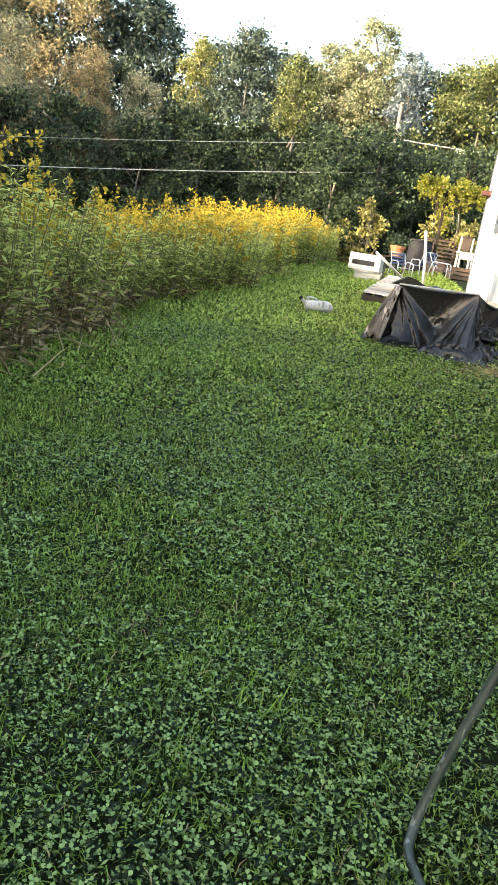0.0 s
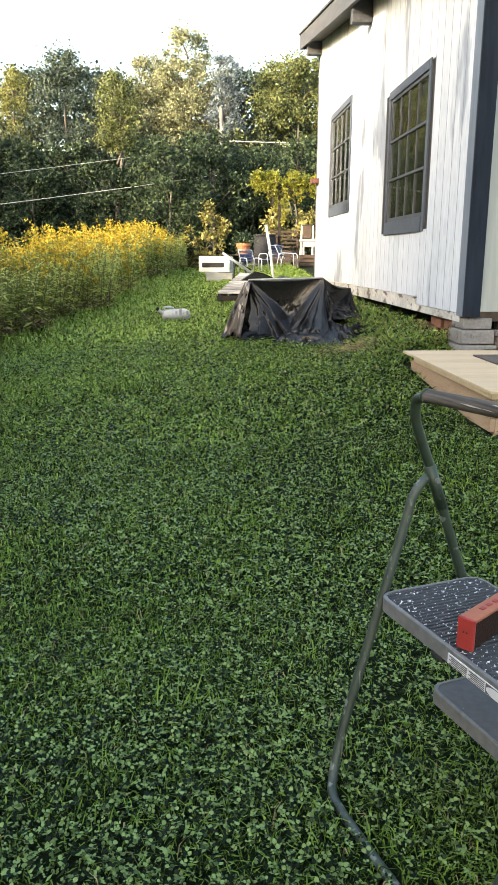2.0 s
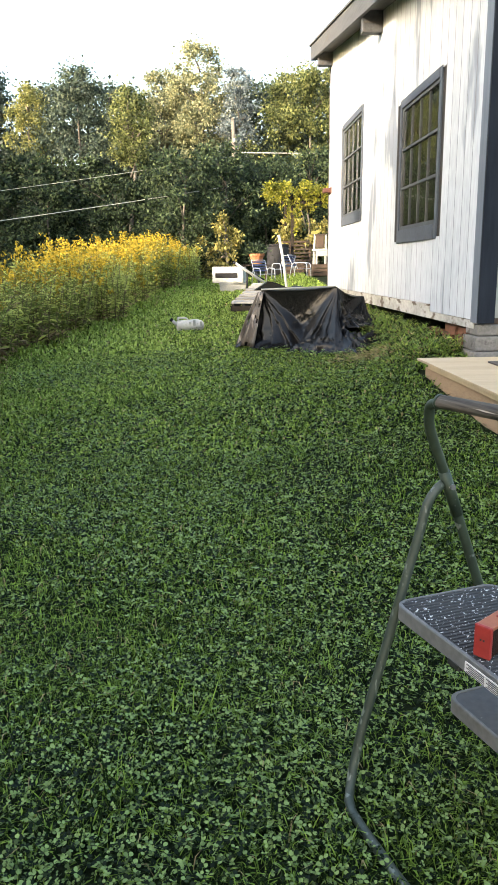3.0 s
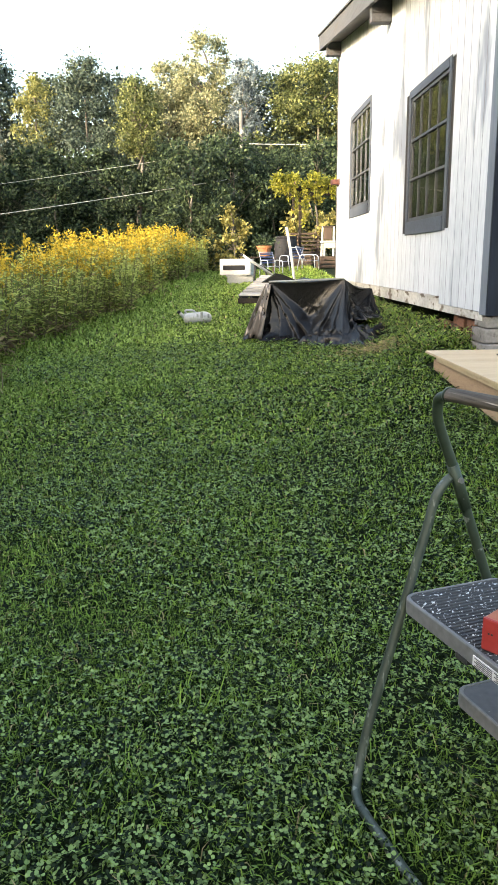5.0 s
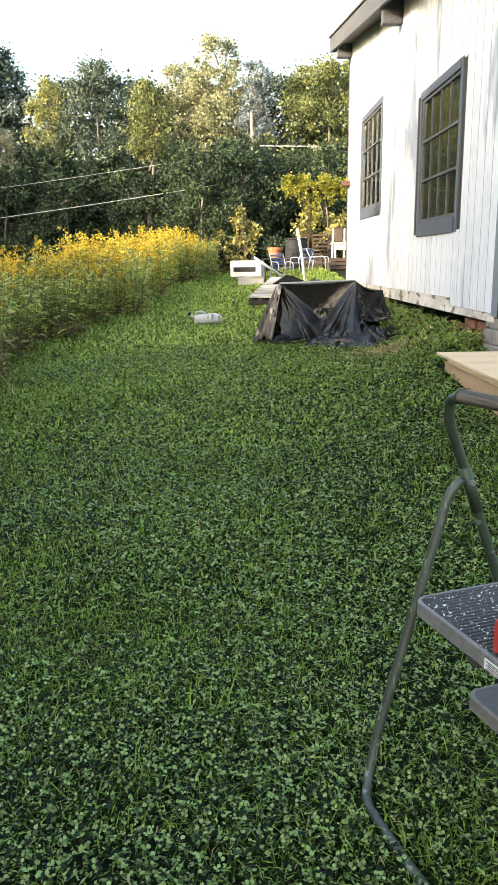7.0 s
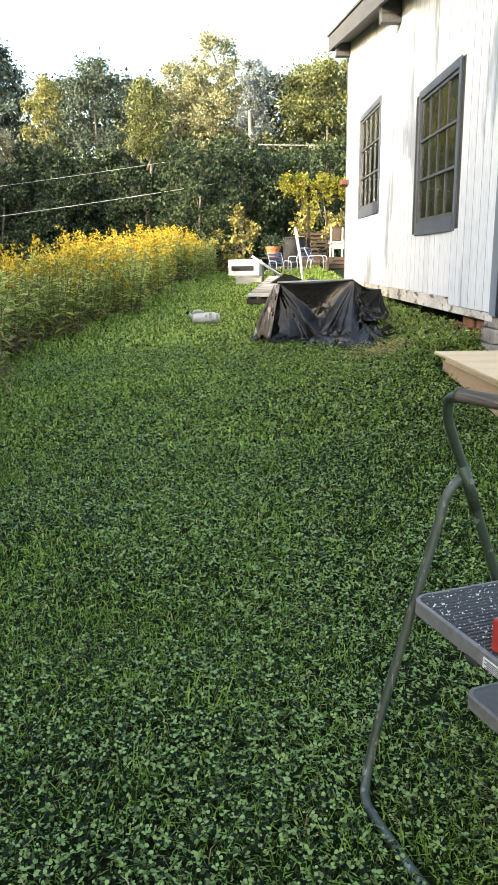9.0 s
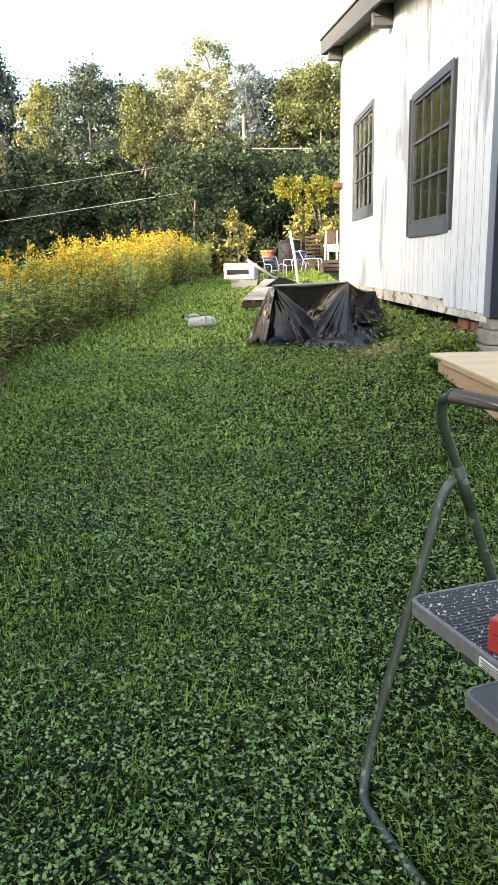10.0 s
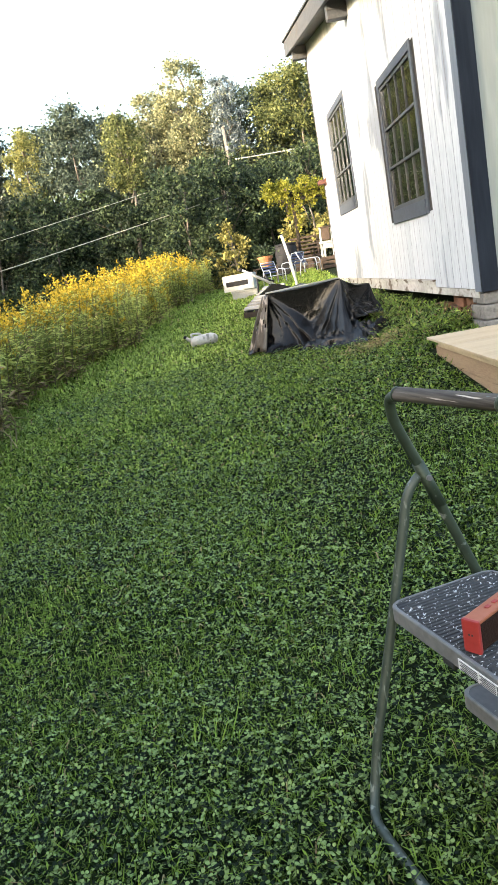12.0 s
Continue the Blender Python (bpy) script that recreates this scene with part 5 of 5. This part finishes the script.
    for i in range(80):
        yy = q.uniform(3.2, 7.5)
        xx = float(edge_x(yy)) + q.uniform(-0.35, 0.15)
        g = gz(xx, yy)
        dx, dy = q.uniform(0.1, 0.55), q.normal() * 0.4
        tube([(xx - 0.2, yy - dy * 0.4, g + q.uniform(0.05, 0.5)), (xx, yy, g + 0.08), (xx + dx * 0.6, yy + dy, g + 0.02)], 0.005, 4, bm=bm, caps=False)
    part("fallen_stalks", bm, M_STRAW, bed, "dry fallen stalks")


build_goldenrod()


# ---- lawn: clover leaves and grass blades ----
def free_of_things(x, y):
    ok = x > edge_x(y) - 0.5
    ok &= ~((x > WX + 0.02) & (y > Y0 - 0.1))
    ok &= ~((x > 1.60) & (y > 4.0) & (y < 5.9))
    along_bar = (x - 0.300) * 0.317 - (y - 1.572) * 0.9484
    off_bar = np.abs((x - 0.300) * 0.9484 + (y - 1.572) * 0.317)
    ok &= ~((off_bar < 0.017) & (along_bar > -0.03) & (along_bar < 0.62))
    ok &= ~((x + y > 8.7) & (x + y < 9.75) & (y > 7.65) & (y < 8.8) & (x > 0.4) & (x < 1.6))
    return ok


def scatter(n, y0, y1, q, spread=0.50):
    y = q.uniform(y0, y1, n)
    x = q.uniform(-1, 1, n) * (spread * y1 + 0.35)
    k = (np.abs(x) < spread * y + 0.35) & free_of_things(x, y)
    return x[k], y[k]


def patchy(x, y, scale, seed):
    return np.array([noise.noise((a * scale, b * scale, seed)) for a, b in zip(x, y)])


def build_lawn():
    q = np.random.default_rng(99)
    cv, bv, bsz = [], [], []
    # clover: three round leaflets on a short stalk, flat to the light above dark gaps
    shape = np.array([(0, 0.04), (-0.42, 0.42), (-0.46, 0.78), (-0.16, 1.02), (0.16, 1.02), (0.46, 0.78), (0.42, 0.42)])
    for n, y0, y1, size, hgt in ((27000, 0.85, 2.6, 0.0096, 0.05), (36000, 2.6, 4.6, 0.0112, 0.05), (40000, 4.6, 8.0, 0.0140, 0.05), (9000, 8.0, 12.0, 0.018, 0.05)):
        x, y = scatter(n, y0, y1, q)
        keep = patchy(x, y, 0.9, 2) + 0.7 * patchy(x, y, 3.0, 6) > q.uniform(-0.85, 0.30, len(x)) + np.interp(y, [4.5, 7.5, 10], [0, 0.12, 0.45]) - 0.25 * np.clip(x, -1, 1) * (y > 3)
        x, y = x[keep], y[keep]
        m = len(x)
        z = ground(x, y) + hgt * q.uniform(0.25, 1.2, m)
        tilt = unit(q.normal(size=(m, 3)) * 0.36 + (0, 0, 1))
        turn = q.uniform(0, 6.2832, m)
        sz = size * q.uniform(0.5, 1.3, m)
        e1 = unit(np.cross(tilt, np.stack([np.cos(turn), np.sin(turn), 0 * turn], -1)))
        e2 = np.cross(tilt, e1)
        c = np.stack([x, y, z], -1)
        for k in range(3):
            a = 2.0944 * k
            f = math.cos(a) * e1 + math.sin(a) * e2
            g = -math.sin(a) * e1 + math.cos(a) * e2
            lift = q.uniform(-0.05, 0.4, (m, 1))
            pts = [c + sz[:, None] * (s * g + t * (f + lift * tilt)) for s, t in shape]
            cv.append(np.stack(pts, 1))
    cv = np.concatenate(cv)
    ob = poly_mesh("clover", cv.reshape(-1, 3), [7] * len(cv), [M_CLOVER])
    tagged(ob, "low clover leaves covering the shaded lawn", "clover", kind="stuff")
    # small single leaves of creeping weeds, turned every way
    sv = []
    for n, y0, y1, size in ((30000, 0.85, 2.6, 0.013), (34000, 2.6, 4.6, 0.017), (42000, 4.6, 8.0, 0.021), (30000, 8.0, 16.0, 0.027)):
        x, y = scatter(n, y0, y1, q)
        m = len(x)
        at = np.stack([x, y, ground(x, y) + q.uniform(0.004, 0.04, m)], -1)
        a = q.uniform(0, 6.2832, m)
        d = np.stack([np.cos(a), np.sin(a), q.normal(0.2, 0.45, m)], -1)
        L = size * q.uniform(0.6, 2.1, m)
        sv.append(leaf_faces(at, d, q.normal(size=(m, 3)) * 0.5 + (0, 0, 1), L, np.minimum(L * q.uniform(0.16, 0.5, m), size * 0.5)))
    sv = np.concatenate(sv)
    ob = poly_mesh("lawn_leaves", sv.reshape(-1, 3), [4] * len(sv), [M_CLOVER, M_BLADE], (q.uniform(size=len(sv)) < np.interp(sv[:, 0, 1], [1.5, 4, 7], [0.4, 0.6, 0.92])).astype(int))
    tagged(ob, "small mixed leaves of low weeds among the grass", "lawn weeds", kind="stuff")
    # blades, arched over; more on the far bank, its light put into their colour, where little clover grows
    for n, y0, y1, L, W in ((60000, 0.85, 2.6, 0.055, 0.0017), (66000, 2.6, 4.6, 0.052, 0.0027), (110000, 4.6, 8.0, 0.044, 0.0066), (235000, 8.0, 20.0, 0.060, 0.0098)):
        x, y = scatter(n, y0, y1, q)
        keep = patchy(x, y, 0.8, 11) + 0.6 * patchy(x, y, 2.6, 15) > q.uniform(-1.1, 0.25, len(x)) - np.interp(y, [4, 7], [0, 0.6])
        x, y = x[keep], y[keep]
        m = len(x)
        edge = np.exp(-np.abs(x - edge_x(y)) * 3)
        wallside = np.clip((x - 1.5) / 0.6, 0, 1) * (y > 6.0)
        ln_ = L * q.uniform(0.5, 1.5, m) * (1 + 1.6 * edge + 1.0 * wallside)
        a = q.uniform(0, 6.2832, m)
        out = np.stack([np.cos(a), np.sin(a), 0 * a], -1)
        side = np.stack([-np.sin(a), np.cos(a), 0 * a], -1) * (W * q.uniform(0.6, 1.3, m))[:, None]
        p0 = np.stack([x, y, ground(x, y) - 0.004], -1)
        bend = q.uniform(0.6, 1.7, m)[:, None]
        p1 = p0 + ln_[:, None] * (0.55 * np.array([0, 0, 1]) + 0.22 * bend * out)
        p2 = p0 + ln_[:, None] * ((0.9 - 0.38 * bend) * np.array([0, 0, 1]) + 0.75 * bend * out)
        bv.append(np.stack([p0 - side, p0 + side, p1 + side * 0.9, p2, p1 - side * 0.9], 1))
    bv = np.concatenate(bv)
    pick = q.uniform(size=len(bv))
    # share of blades in the lit tone grows with distance
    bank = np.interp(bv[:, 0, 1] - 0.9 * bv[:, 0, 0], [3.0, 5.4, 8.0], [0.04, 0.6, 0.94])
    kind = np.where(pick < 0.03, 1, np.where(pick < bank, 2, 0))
    idx = (np.arange(len(bv))[:, None] * 5 + np.array([0, 1, 2, 4, 4, 2, 3])).ravel()
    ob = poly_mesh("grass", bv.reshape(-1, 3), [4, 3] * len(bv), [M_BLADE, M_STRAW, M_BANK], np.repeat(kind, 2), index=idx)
    tagged(ob, "short mown grass with some dry blades", "grass", kind="stuff")
    # coarser grass on the rest of the yard
    n = 210000
    x, y = q.uniform(-7, 7, n), q.uniform(-6, 16, n)
    k = ((np.abs(x) > 0.48 * y + 0.3) | (y < 0.9)) & ~((x > WX - 0.05) & (y > Y0 - 0.1)) & ~((x > 1.58) & (y > 3.95) & (y < 5.95)) & (x > edge_x(np.clip(y, 2, 21)) - np.where(y > 2.4, 0.4, 9))
    x, y = x[k], y[k]
    m = len(x)
    a = q.uniform(0, 6.2832, m)
    at = np.stack([x, y, ground(x, y) - 0.004], -1)
    d = np.stack([np.cos(a), np.sin(a), q.uniform(0.25, 0.9, m)], -1)
    L = q.uniform(0.05, 0.10, m)
    ob = poly_mesh("yard_grass", leaf_faces(at, d, q.normal(size=(m, 3)) * 0.4 + (0, 0, 1), L, L * 0.26).reshape(-1, 3), [4] * m, [M_BLADE, M_CLOVER], (q.uniform(size=m) < 0.4).astype(int))
    tagged(ob, "rough grass on the rest of the yard", "grass", kind="stuff")
    # longer tufts standing out of the sward
    tx, ty = scatter(150, 1.15, 7.5, q)
    tx, ty = np.r_[tx, -0.30, -0.36, -0.24, -0.55], np.r_[ty, 1.48, 1.56, 1.62, 1.9]
    k = 34
    m = len(tx) * k
    x, y = np.repeat(tx, k) + q.normal(size=m) * 0.035, np.repeat(ty, k) + q.normal(size=m) * 0.035
    a = q.uniform(0, 6.2832, m)
    at = np.stack([x, y, ground(x, y) - 0.004], -1)
    d = np.stack([np.cos(a) * 0.55, np.sin(a) * 0.55, q.uniform(0.5, 1.3, m)], -1)
    L = np.repeat(q.uniform(0.06, 0.12, len(tx)), k) * q.uniform(0.6, 1.2, m)
    ob = poly_mesh("grass_tufts", leaf_faces(at, d, q.normal(size=(m, 3)), L, np.full(m, 0.005)).reshape(-1, 3), [4] * m, [M_BLADE])
    tagged(ob, "longer light green grass tufts in the lawn", "grass", kind="stuff")
    # dry patch beside the covered stack
    m = 2600
    x, y = 1.56 + q.normal(size=m) * 0.24, 6.80 + q.normal(size=m) * 0.14
    a = q.uniform(0, 6.2832, m)
    at = np.stack([x, y, ground(x, y) + q.uniform(0.005, 0.05, m)], -1)
    d = np.stack([np.cos(a), np.sin(a), q.normal(0.1, 0.25, m)], -1)
    ob = poly_mesh("dry_grass_patch", leaf_faces(at, d, np.tile((0, 0, 1.0), (m, 1)) + q.normal(size=(m, 3)) * 0.4, q.uniform(0.03, 0.09, m), np.full(m, 0.006)).reshape(-1, 3), [4] * m, [M_STRAW])
    tagged(ob, "flattened patch of dry straw-coloured grass beside the tarp", "dry grass", kind="stuff")
    # taller weeds by the wall and round the stack
    m = 6000
    s = 6.15 + 6.8 * q.uniform(0, 1, m) ** 1.6
    x = 2.05 - np.abs(q.normal(size=m)) * 0.22
    near = q.uniform(size=m) < 0.12
    x, s = np.where(near, 1.78 + q.normal(size=m) * 0.13, x), np.where(near, 7.75 + q.normal(size=m) * 0.25, s)
    k = 8
    at = np.repeat(np.stack([x, s, ground(x, s)], -1), k, 0)
    h = np.repeat(q.uniform(0.05, 0.17, m) + 0.10 * np.clip(patchy(x, s, 3.0, 31), 0, 1), k)
    at[:, 2] += h * q.uniform(0.1, 1, m * k)
    a = q.uniform(0, 6.2832, m * k)
    d = np.stack([np.cos(a), np.sin(a), q.normal(0.6, 0.6, m * k)], -1)
    L = q.uniform(0.02, 0.058, m * k)
    broad = np.where(np.repeat(q.uniform(size=m) < 0.25, k), 0.32, 0.11)
    pick = q.uniform(size=m * k)
    ob = poly_mesh("weeds", leaf_faces(at, d, q.normal(size=(m * k, 3)) + (0, 0, 1), L, L * broad).reshape(-1, 3), [4] * (m * k), [M_BLADE, M_STRAW, M_CLOVER, M_BANK], np.where(pick < 0.08, 1, np.where(pick < 0.55, 2, np.where(pick < 0.72, 3, 0))))
    tagged(ob, "long grass and weeds growing along the wall and the covered stack", "weeds", kind="stuff")


build_lawn()
